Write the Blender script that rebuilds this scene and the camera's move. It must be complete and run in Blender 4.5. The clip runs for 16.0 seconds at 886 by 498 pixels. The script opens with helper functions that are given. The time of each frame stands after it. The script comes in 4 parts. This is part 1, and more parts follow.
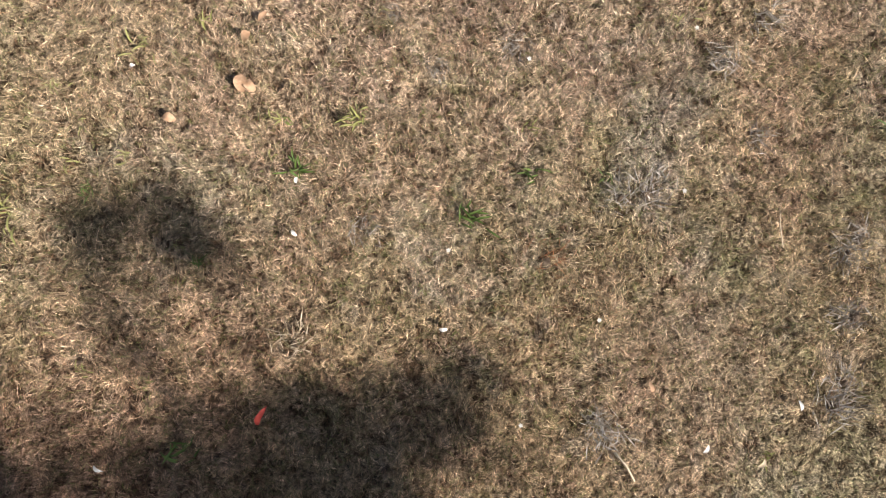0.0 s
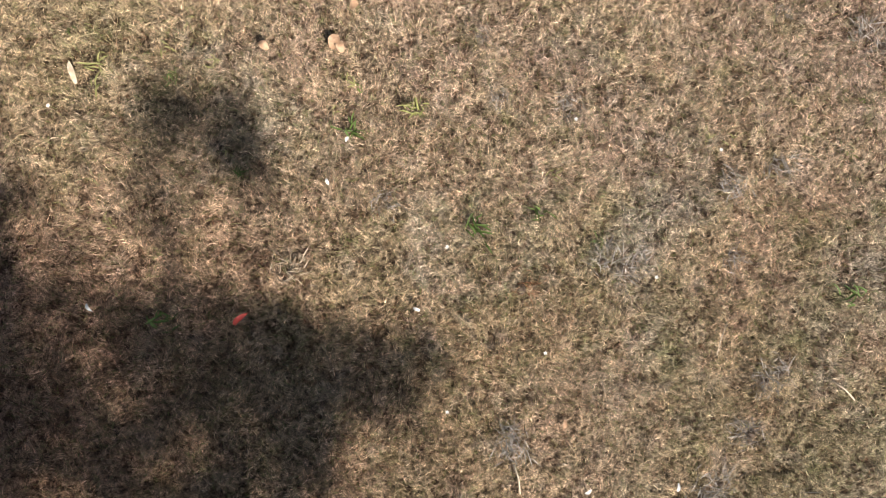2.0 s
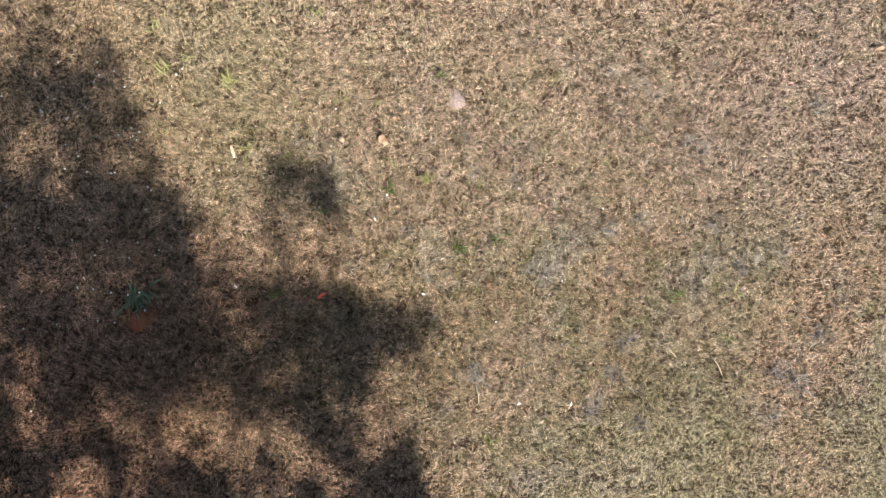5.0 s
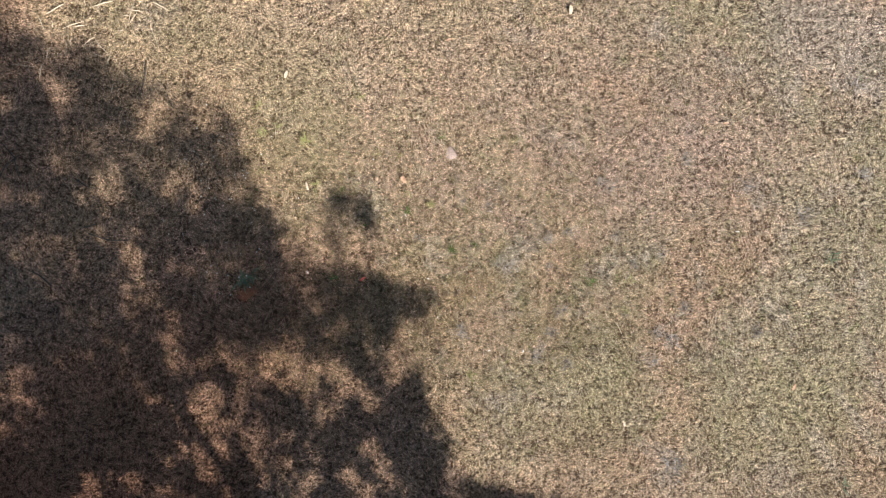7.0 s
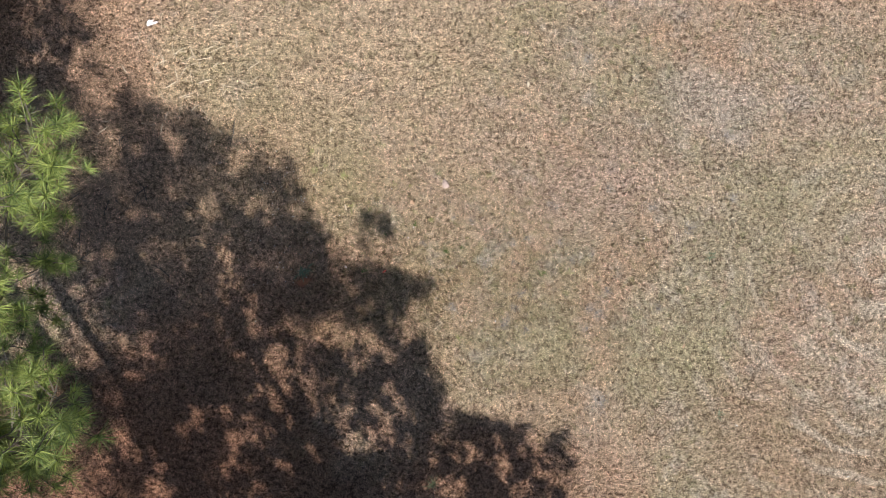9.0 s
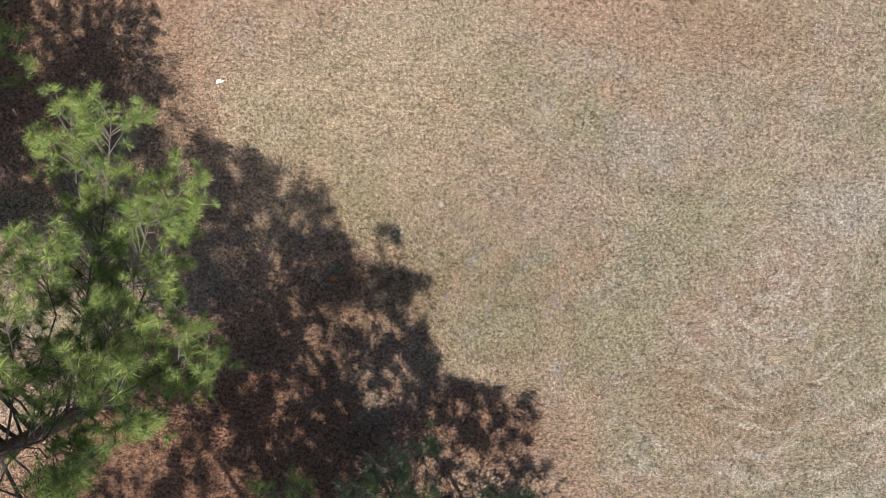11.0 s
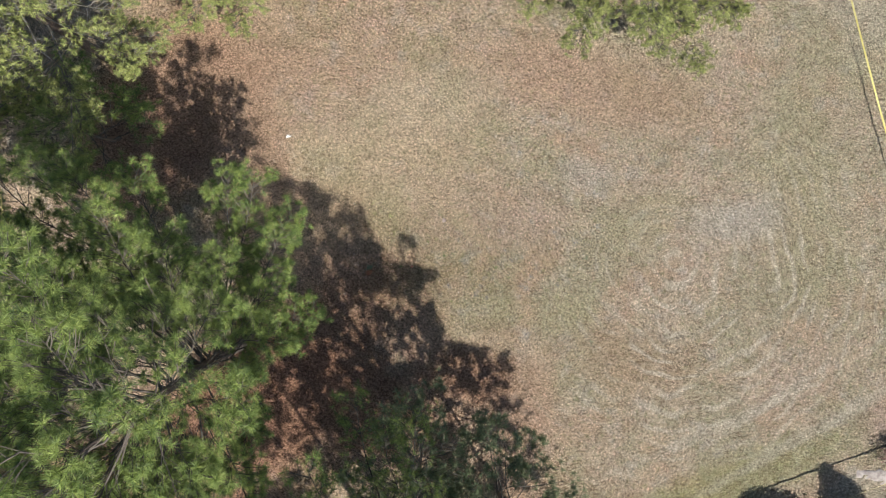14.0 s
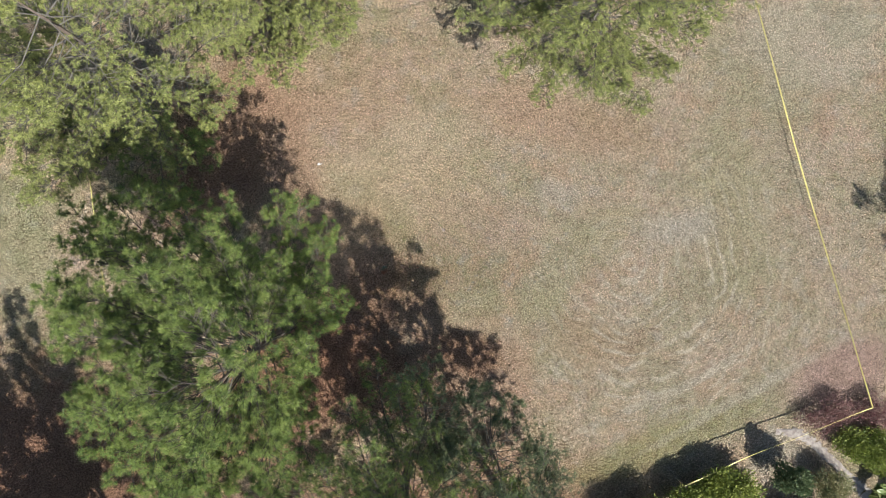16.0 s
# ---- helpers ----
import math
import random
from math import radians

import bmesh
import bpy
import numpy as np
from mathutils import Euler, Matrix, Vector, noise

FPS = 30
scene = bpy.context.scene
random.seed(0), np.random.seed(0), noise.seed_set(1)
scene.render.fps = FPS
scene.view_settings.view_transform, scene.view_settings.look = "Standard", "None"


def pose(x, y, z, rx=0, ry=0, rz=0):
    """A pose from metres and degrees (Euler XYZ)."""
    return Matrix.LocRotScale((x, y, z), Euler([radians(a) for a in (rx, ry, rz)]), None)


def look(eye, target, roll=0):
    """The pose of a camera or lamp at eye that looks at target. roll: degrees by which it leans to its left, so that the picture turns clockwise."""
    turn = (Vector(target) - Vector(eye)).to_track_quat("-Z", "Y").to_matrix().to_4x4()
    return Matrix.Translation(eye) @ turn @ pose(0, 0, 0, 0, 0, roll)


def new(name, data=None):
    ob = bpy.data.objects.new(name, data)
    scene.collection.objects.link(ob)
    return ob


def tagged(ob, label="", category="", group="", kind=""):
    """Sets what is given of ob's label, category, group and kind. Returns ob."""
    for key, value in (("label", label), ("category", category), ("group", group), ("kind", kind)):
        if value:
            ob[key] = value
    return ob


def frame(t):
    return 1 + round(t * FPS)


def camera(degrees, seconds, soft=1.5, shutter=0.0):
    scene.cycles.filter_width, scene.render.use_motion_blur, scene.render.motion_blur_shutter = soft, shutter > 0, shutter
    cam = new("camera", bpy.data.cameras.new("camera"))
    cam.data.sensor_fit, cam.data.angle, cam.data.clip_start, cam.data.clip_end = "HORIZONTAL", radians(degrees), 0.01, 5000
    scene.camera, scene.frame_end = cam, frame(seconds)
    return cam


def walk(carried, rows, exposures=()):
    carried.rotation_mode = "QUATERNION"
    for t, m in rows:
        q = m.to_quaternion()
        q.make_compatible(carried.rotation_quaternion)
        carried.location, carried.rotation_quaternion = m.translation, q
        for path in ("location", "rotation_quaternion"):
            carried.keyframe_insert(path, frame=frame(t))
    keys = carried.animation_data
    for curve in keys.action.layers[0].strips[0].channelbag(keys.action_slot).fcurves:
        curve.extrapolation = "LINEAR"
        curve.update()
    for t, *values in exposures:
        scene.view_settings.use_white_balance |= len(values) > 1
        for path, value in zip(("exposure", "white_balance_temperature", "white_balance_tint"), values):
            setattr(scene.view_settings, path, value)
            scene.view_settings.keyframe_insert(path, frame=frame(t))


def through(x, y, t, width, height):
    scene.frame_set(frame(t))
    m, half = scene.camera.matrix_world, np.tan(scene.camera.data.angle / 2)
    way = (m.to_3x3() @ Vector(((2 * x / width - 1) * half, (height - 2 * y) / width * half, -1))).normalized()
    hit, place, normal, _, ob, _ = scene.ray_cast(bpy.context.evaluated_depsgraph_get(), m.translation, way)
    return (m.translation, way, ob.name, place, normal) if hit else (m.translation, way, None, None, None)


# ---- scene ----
cam = camera(70, 16.0, 0.5)
PATH = [
    (0, 0.089, -0.229, 2.026, 0.80, -0.77, -24.53),
    (0.5, 0.081, -0.230, 2.073, 0.50, -1.19, -16.64),
    (1, 0.066, -0.232, 2.116, 0.17, -1.50, -6.98),
    (1.5, 0.061, -0.216, 2.175, -0.18, -1.79, -3.42),
    (2, 0.056, -0.216, 2.311, -0.34, -1.73, -2.19),
    (2.5, 0.052, -0.224, 2.528, -0.26, -1.67, -1.44),
    (3, 0.044, -0.210, 2.778, -0.35, -1.74, -0.92),
    (3.5, 0.050, -0.189, 3.071, -0.31, -1.64, -0.61),
    (4, 0.059, -0.160, 3.366, -0.37, -1.47, -0.43),
    (4.2, 0.061, -0.154, 3.470, -0.34, -1.41, -0.41),
    (6.3, 0.024, -0.205, 5.300, 0.59, -1.29, 0.65),
    (6.5, 0.022, -0.208, 5.555, 0.58, -1.23, 0.60),
    (7, 0.041, -0.209, 6.165, 0.50, -1.14, 0.58),
    (7.5, 0.062, -0.228, 6.849, 0.59, -1.01, 0.63),
    (8, 0.071, -0.242, 7.504, 0.68, -0.96, 0.62),
    (8.5, 0.030, -0.232, 8.217, 0.60, -1.14, 0.53),
    (8.7, 0.015, -0.224, 8.476, 0.55, -1.26, 0.50),
    (10.8, 0.077, -0.174, 11.484, 0.50, -0.94, 0.67),
    (11, 0.087, -0.165, 11.699, 0.51, -0.91, 0.65),
    (11.5, 0.066, -0.159, 12.361, 0.56, -0.98, 0.58),
    (12, 0.028, -0.168, 13.061, 0.66, -1.12, 0.49),
    (12.5, -0.023, -0.159, 13.788, 0.65, -1.23, 0.35),
    (13, -0.068, -0.151, 14.587, 0.63, -1.29, 0.22),
    (13.5, -0.100, -0.157, 15.652, 0.67, -1.21, 0.20),
    (14, -0.113, -0.177, 16.736, 0.67, -1.11, 0.20),
    (14.5, -0.119, -0.160, 17.812, 0.61, -0.99, 0.11),
    (15, -0.095, -0.123, 18.882, 0.52, -0.85, 0.08),
    (15.5, -0.026, -0.070, 19.911, 0.47, -0.65, -0.02),
    (16, 0.048, -0.014, 20.987, 0.45, -0.46, -0.12),
]
walk(cam, [(t, pose(x, y, z, rx, ry, rz)) for t, x, y, z, rx, ry, rz in PATH],
     exposures=[(0, 0.56, 6870, 15), (2, 0.63, 6830, 14.5), (4, 0.74, 6540, 12), (7, 0.82, 6420, 13.5), (11, 0.86, 6120, 10.5), (16, 0.77, 6080, 4.5)])

# ---- light ----
SHADE = Vector((-0.57, 0.82, -1.0)).normalized()  # the way the sunlight travels
sun = new("sun", bpy.data.lights.new("sun", "SUN"))
sun.data.energy, sun.data.angle, sun.data.color = 5.0, radians(0.53), (1.0, 0.95, 0.87)
sun.matrix_world = look((8, -12, 30), Vector((8, -12, 30)) + SHADE)

world = bpy.data.worlds.new("sky")
scene.world = world
world.use_nodes = True
sky = world.node_tree.nodes.new("ShaderNodeTexSky")
sky.sky_type, sky.sun_disc = "NISHITA", False
sky.sun_elevation = radians(45)
sky.sun_rotation = math.atan2(0.57, -0.82)
world.node_tree.nodes["Background"].inputs["Strength"].default_value = 0.075
world.node_tree.links.new(sky.outputs[0], world.node_tree.nodes["Background"].inputs["Color"])


# ---- materials ----
class Nodes:
    """Short hand for a material's node tree."""

    def __init__(self, name):
        self.mat = bpy.data.materials.new(name)
        self.mat.use_nodes = True
        self.t = self.mat.node_tree
        self.bsdf = self.t.nodes["Principled BSDF"]

    def add(self, kind, ins=None, **props):
        n = self.t.nodes.new("ShaderNode" + kind)
        for k, v in props.items():
            if k == "op":
                n.operation = v
            elif k == "data":
                n.data_type = v
            elif k == "blend":
                n.blend_type = v
        for k, v in (ins or {}).items():
            if isinstance(v, bpy.types.NodeSocket):
                self.t.links.new(v, n.inputs[k])
            else:
                n.inputs[k].default_value = v
        return n

    def math(self, op, a, b=0.0, c=0.0):
        return self.add("Math", {0: a, 1: b, 2: c}, op=op).outputs[0]

    def place(self):
        return self.add("NewGeometry").outputs["Position"]

    def noise(self, scale, detail=3.0, rough=0.55, vec=None):
        return self.add("TexNoise", {"Vector": vec if vec else self.place(), "Scale": scale, "Detail": detail, "Roughness": rough}).outputs["Fac"]

    def step(self, value, low, high, to0=0.0, to1=1.0):
        n = self.add("MapRange", {"Value": value, "From Min": low, "From Max": high, "To Min": to0, "To Max": to1})
        n.interpolation_type = "SMOOTHSTEP"
        return n.outputs["Result"]

    def mix(self, fac, a, b, blend="MIX"):
        n = self.add("Mix", {"Factor": fac}, data="RGBA", blend=blend)
        for k, v in ((6, a), (7, b)):
            if isinstance(v, bpy.types.NodeSocket):
                self.t.links.new(v, n.inputs[k])
            else:
                n.inputs[k].default_value = (*v, 1)
        return n.outputs[2]

    def ramp(self, fac, stops):
        n = self.add("ValToRGB", {"Fac": fac})
        el = n.color_ramp.elements
        while len(el) < len(stops):
            el.new(0.5)
        for e, (p, c) in zip(el, stops):
            e.position, e.color = p, (*c, 1)
        return n.outputs["Color"]

    def blob(self, cx, cy, rx, ry, turn=0.0, ragged=0.6, soft=0.5):
        """1 within a ragged ellipse on the ground, 0 outside."""
        m = self.add("Mapping", {"Vector": self.place(), "Location": (0, 0, 0)})
        m.vector_type = "TEXTURE"
        m.inputs["Location"].default_value = (cx, cy, 0)
        m.inputs["Rotation"].default_value = (0, 0, radians(turn))
        m.inputs["Scale"].default_value = (rx, ry, 1000)
        d = self.add("VectorMath", {0: m.outputs[0]}, op="LENGTH").outputs["Value"]
        wob = self.math("MULTIPLY_ADD", self.noise(1.1, 4.0, 0.65), ragged * 2, -ragged)
        d = self.math("ADD", d, wob)
        return self.step(d, 1 + soft, 1 - soft)

    def set(self, **vals):
        names = {"color": "Base Color", "rough": "Roughness", "metal": "Metallic", "normal": "Normal", "spec": "Specular IOR Level", "sheen": "Sheen Weight"}
        for k, v in vals.items():
            s = self.bsdf.inputs[names[k]]
            if isinstance(v, bpy.types.NodeSocket):
                self.t.links.new(v, s)
            else:
                s.default_value = (*v, 1) if k == "color" and len(v) == 3 else v
        return self.mat

    def bump(self, height, strength=0.4, distance=0.02):
        return self.add("Bump", {"Height": height, "Strength": strength, "Distance": distance}).outputs["Normal"]


STRAW, PINK, OLIVE = (0.57, 0.45, 0.32), (0.57, 0.425, 0.34), (0.40, 0.36, 0.22)
GREEN, RUST, GREY = (0.19, 0.23, 0.08), (0.52, 0.345, 0.25), (0.52, 0.485, 0.45)
LITTER, MOSS, BROWN = (0.37, 0.205, 0.14), (0.43, 0.40, 0.255), (0.43, 0.32, 0.22)


def turf(n):
    """The colour of the turf from place to place: straw, pinkish thatch, olive and green growth, rusty pine litter near the trees."""
    big, mid, fine = n.noise(0.35, 3.0), n.noise(1.9, 4.0, 0.6), n.noise(6.0, 3.0, 0.6)
    c = n.mix(n.step(mid, 0.42, 0.60), STRAW, PINK)
    right = n.blob(8.5, -0.5, 8.0, 8.0, ragged=0.9, soft=0.6)
    olive = n.math("MULTIPLY", n.step(n.math("ADD", big, n.math("MULTIPLY", mid, 0.7)), 0.78, 0.98), 0.9)
    c = n.mix(olive, c, OLIVE)
    c = n.mix(n.math("MULTIPLY", right, 0.45), c, (0.47, 0.42, 0.345))
    brown = n.step(n.noise(4.2, 3.0, 0.6), 0.52, 0.68)
    c = n.mix(n.math("MULTIPLY", brown, 0.28), c, (0.34, 0.24, 0.16))
    warm = n.math("MULTIPLY", n.step(n.noise(0.55, 3.0, 0.6), 0.5, 0.66), 0.4)
    c = n.mix(warm, c, (0.50, 0.335, 0.24))
    c = n.mix(n.math("MULTIPLY", n.step(fine, 0.55, 0.70), 0.42), c, GREEN)
    c = n.mix(n.math("MULTIPLY", n.step(n.noise(1.6, 4.0, 0.65), 0.52, 0.70), 0.5), c, GREY)
    c = n.mix(n.math("MULTIPLY", n.step(n.noise(7.0, 4.0, 0.65), 0.5, 0.68), 0.30), c, (0.56, 0.38, 0.31))
    c = n.mix(n.math("MULTIPLY", n.step(n.noise(11.0, 3.0, 0.6), 0.53, 0.68), 0.28), c, GREY)
    pale = n.blob(-2.0, 2.0, 3.2, 1.6, 20, 0.6)
    c = n.mix(n.math("MULTIPLY", pale, 0.45), c, (0.62, 0.50, 0.35))
    for cx, cy, rx, ry, turn, amount in ((-5.0, -4.6, 3.4, 2.2, 30, 0.9), (-7.2, 3.4, 3.0, 2.0, 60, 0.8), (-3.4, 5.3, 3.2, 1.5, 0, 0.25), (4.4, 4.4, 3.2, 0.9, -12, 0.55),
                                         (-12.5, -7.5, 4.5, 4.0, 0, 0.9), (1.6, -5.2, 2.0, 1.2, -30, 0.6), (-1.735, -0.60, 0.16, 0.09, 20, 1.0), (-6.2, 5.0, 2.0, 1.4, 0, 0.55), (0.2, -10, 9, 3, 0, 0.9),
                                         (-3.0, -2.1, 2.8, 1.5, 35, 0.76), (-2.9, 0.4, 1.5, 1.2, 20, 0.5), (0.9, -3.3, 1.5, 0.8, -10, 0.8), (-0.5, -2.0, 0.9, 0.7, 0, 0.6), (-4.6, 2.6, 0.8, 1.4, 15, 0.7), (-2.2, -4.0, 2.6, 1.4, -20, 0.8), (-4.7, 1.0, 1.3, 1.5, 0, 0.6)):
        c = n.mix(n.math("MULTIPLY", n.blob(cx, cy, rx, ry, turn), amount), c, LITTER if amount > 0.75 else RUST)
    c = n.mix(n.math("MULTIPLY", n.blob(13.6, -4.0, 1.9, 1.0, 20), 0.75), c, (0.47, 0.315, 0.29))
    c = n.mix(n.math("MULTIPLY", n.blob(-13.8, 0.4, 1.3, 2.2), 0.5), c, (0.42, 0.43, 0.27))
    # broad worn, mossy and bleached patches
    for cx, cy, rx, ry, turn, amount, tone in ((-0.4, 3.9, 1.7, 0.9, 10, 0.45, (0.64, 0.53, 0.40)), (-4.4, 4.6, 1.1, 0.6, 20, 0.4, RUST), (5.1, -2.9, 1.5, 0.8, -20, 0.5, BROWN), (10.0, 1.4, 1.3, 3.4, 8, 0.45, MOSS), (8.2, 0.9, 1.3, 0.6, 15, 0.5, GREY),
                                               (2.7, -4.0, 0.5, 1.3, -10, 0.5, RUST), (1.7, -2.2, 0.55, 0.45, 0, 0.5, BROWN), (3.4, -1.7, 0.9, 0.5, 15, 0.45, MOSS), (-1.3, 1.0, 0.5, 0.8, 10, 0.35, MOSS), (1.7, -1.5, 0.45, 0.5, 0, 0.45, MOSS),
                                               (0.6, -0.9, 0.25, 0.35, -20, 0.4, PINK), (2.4, 0.9, 1.0, 0.6, 20, 0.4, (0.53, 0.40, 0.345)), (5.6, 0.8, 1.2, 0.7, 30, 0.4, MOSS), (4.0, 2.0, 0.8, 0.5, 0, 0.4, GREY), (11.3, 6.0, 1.2, 2.0, 0, 0.4, MOSS), (0.9, 1.6, 0.9, 0.5, 0, 0.3, PINK)):
        c = n.mix(n.math("MULTIPLY", n.blob(cx, cy, rx, ry, turn, 0.7, 0.6), amount), c, tone)
    lush = n.blob(7.6, -6.3, 3.4, 0.6, 22, 0.5)
    c = n.mix(n.math("MULTIPLY", lush, 0.42), c, (0.27, 0.30, 0.10))
    for cx, cy, rx, ry, turn in ((10.3, -4.7, 3.9, 0.16, 29), (7.4, -4.75, 2.6, 0.14, 24), (9.2, -3.9, 2.0, 0.12, 33), (12.6, 7.2, 2.6, 1.8, 0), (11.42, -6.42, 0.9, 0.5, -20), (10.72, -7.12, 0.5, 0.5, 0)):
        c = n.mix(n.math("MULTIPLY", n.blob(cx, cy, rx, ry, turn, 0.5), 0.5), c, (0.56, 0.51, 0.43))
    m = n.add("Mapping", {"Vector": n.place()})
    m.vector_type = "TEXTURE"
    m.inputs["Location"].default_value, m.inputs["Scale"].default_value = (6.4, -0.4, 0), (1, 1, 1000)
    far = n.math("ADD", n.add("VectorMath", {0: m.outputs[0]}, op="LENGTH").outputs["Value"], n.math("MULTIPLY", n.noise(0.5, 2.0), 1.4))
    swath = n.step(n.math("SINE", n.math("MULTIPLY", far, 14.0)), 0.25, 0.9)
    swath = n.math("MULTIPLY", swath, n.math("MULTIPLY", n.blob(8.0, -1.8, 4.4, 3.2, 35, 0.7, 0.6), n.step(n.noise(0.9, 2.0), 0.38, 0.6)))
    c = n.mix(n.math("MULTIPLY", swath, 0.7), c, (0.64, 0.58, 0.49))
    return c


def gap_shade(n, low):
    """Small clumps of turf with dark gaps between them: the shade of the gaps is put into the colour."""
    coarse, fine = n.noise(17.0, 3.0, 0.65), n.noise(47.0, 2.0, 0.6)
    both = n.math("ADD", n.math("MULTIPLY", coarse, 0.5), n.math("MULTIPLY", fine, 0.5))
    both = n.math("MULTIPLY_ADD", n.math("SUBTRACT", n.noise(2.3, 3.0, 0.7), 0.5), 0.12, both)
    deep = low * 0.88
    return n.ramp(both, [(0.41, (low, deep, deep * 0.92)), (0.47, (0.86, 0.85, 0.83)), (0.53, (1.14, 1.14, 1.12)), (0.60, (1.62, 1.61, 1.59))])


def straws(n, cell, width, length):
    """Fine dry blades that lie crosswise: streaks that take a new direction from cell to cell."""
    bend = n.add("TexNoise", {"Vector": n.place(), "Scale": cell * 0.6, "Detail": 2.0})
    at = n.add("VectorMath", {0: n.place(), 1: n.add("VectorMath", {0: bend.outputs["Color"], 3: 0.9 / cell}, op="SCALE").outputs[0]}, op="ADD").outputs[0]
    patch = n.add("TexVoronoi", {"Vector": at, "Scale": cell})
    turn = n.math("MULTIPLY", n.add("SeparateColor", {0: patch.outputs["Color"]}).outputs[0], 6.283)
    spun = n.add("VectorRotate", {"Vector": at, "Angle": turn}).outputs[0]
    thin = n.add("VectorMath", {0: spun, 1: (1 / length, 1 / width, 1.0)}, op="MULTIPLY").outputs[0]
    return n.noise(1.0, 1.0, 0.5, thin)


def grass_material(name, tones, low, spread=0.6, fleck=0.0):
    n = Nodes(name)
    r = n.add("NewGeometry").outputs["Random Per Island"]
    tone = n.ramp(r, [(p, (v, v * 0.97, v * 0.94)) for p, v in zip((0.0, 0.3, 0.6, 1.0), tones)])
    c = n.mix(1.0, turf(n), tone, "MULTIPLY")
    c = n.mix(1.0, c, gap_shade(n, low), "MULTIPLY")
    if fleck:
        c = n.mix(fleck, c, n.ramp(n.noise(105.0, 2.0, 0.6), [(0.36, (0.35, 0.33, 0.31)), (0.5, (1.0, 1.0, 1.0)), (0.64, (1.65, 1.65, 1.62))]), "MULTIPLY")
    r2 = n.math("FRACT", n.math("MULTIPLY", r, 37.0))
    c = n.mix(n.math("MULTIPLY", n.step(r2, 0.83, 0.86), spread), c, (0.22, 0.27, 0.08))
    c = n.mix(n.math("MULTIPLY", n.step(r2, 0.10, 0.07), spread), c, (0.36, 0.17, 0.09))
    n.set(color=c, rough=0.8, spec=0.15)
    return n.mat


def ground_material():
    n = Nodes("dry_turf")
    grit = n.noise(160.0, 3.0, 0.7)
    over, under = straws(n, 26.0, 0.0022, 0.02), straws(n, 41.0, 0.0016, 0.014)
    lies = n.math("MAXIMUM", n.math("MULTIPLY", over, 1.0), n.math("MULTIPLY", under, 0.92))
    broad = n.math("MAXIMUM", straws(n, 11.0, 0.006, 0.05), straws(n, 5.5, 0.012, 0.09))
    # the shade in the gaps between the streaks goes into the colour here
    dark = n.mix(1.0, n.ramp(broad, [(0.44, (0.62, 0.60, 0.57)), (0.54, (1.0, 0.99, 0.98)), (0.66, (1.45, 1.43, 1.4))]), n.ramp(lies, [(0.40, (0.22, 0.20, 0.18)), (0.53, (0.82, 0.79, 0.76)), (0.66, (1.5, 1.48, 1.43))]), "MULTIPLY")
    c = n.mix(1.0, turf(n), gap_shade(n, 0.33), "MULTIPLY")
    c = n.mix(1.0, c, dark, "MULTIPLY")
    c = n.mix(n.math("MULTIPLY", n.step(grit, 0.60, 0.72), 0.25), c, (0.40, 0.33, 0.25))
    h = n.math("ADD", n.math("MULTIPLY", lies, 0.45), n.math("MULTIPLY", grit, 0.2))
    h = n.math("ADD", h, n.math("MULTIPLY", n.noise(17.0, 3.0, 0.65), 1.6))
    h = n.math("ADD", h, n.math("MULTIPLY", n.noise(47.0, 2.0, 0.6), 1.0))
    h = n.math("ADD", h, n.math("MULTIPLY", n.noise(8.5, 3.0, 0.6), 1.3))
    h = n.math("ADD", h, n.math("MULTIPLY", broad, 0.5))
    return n.set(color=c, rough=0.95, spec=0.1, normal=n.bump(h, 1.0, 0.13))


def leaf_material(name, low, mid, high, through=0.3, rough=0.5):
    """Leaves or needles: the colour runs from piece to piece, and some light shines through."""
    n = Nodes(name)
    r = n.add("NewGeometry").outputs["Random Per Island"]
    c = n.ramp(r, [(0.0, low), (0.5, mid), (1.0, high)])
    patch = n.noise(1.3, 2.0)
    c = n.mix(n.step(patch, 0.35, 0.65, 0.0, 0.55), c, n.mix(0.5, c, high))
    c = n.mix(n.step(n.noise(4.5, 2.0), 0.5, 0.66, 0.0, 0.6), c, low)
    n.set(color=c, rough=rough, spec=0.3)
    tr = n.add("BsdfTranslucent", {"Color": c})
    ms = n.add("MixShader", {0: through})
    n.t.links.new(n.bsdf.outputs[0], ms.inputs[1])
    n.t.links.new(tr.outputs[0], ms.inputs[2])
    n.t.links.new(ms.outputs[0], n.t.nodes["Material Output"].inputs[0])
    return n.mat


def plain_material(name, a, b, scale, rough=0.8, bump=0.3, metal=0.0):
    """Two tones that run into one another, with fine relief."""
    n = Nodes(name)
    f = n.noise(scale, 5.0, 0.65)
    g = n.noise(scale * 0.17, 2.0)
    c = n.mix(n.step(f, 0.35, 0.65), a, b)
    c = n.mix(n.math("MULTIPLY", n.step(g, 0.4, 0.7), 0.4), c, a)
    return n.set(color=c, rough=rough, metal=metal, normal=n.bump(f, bump, 0.01))


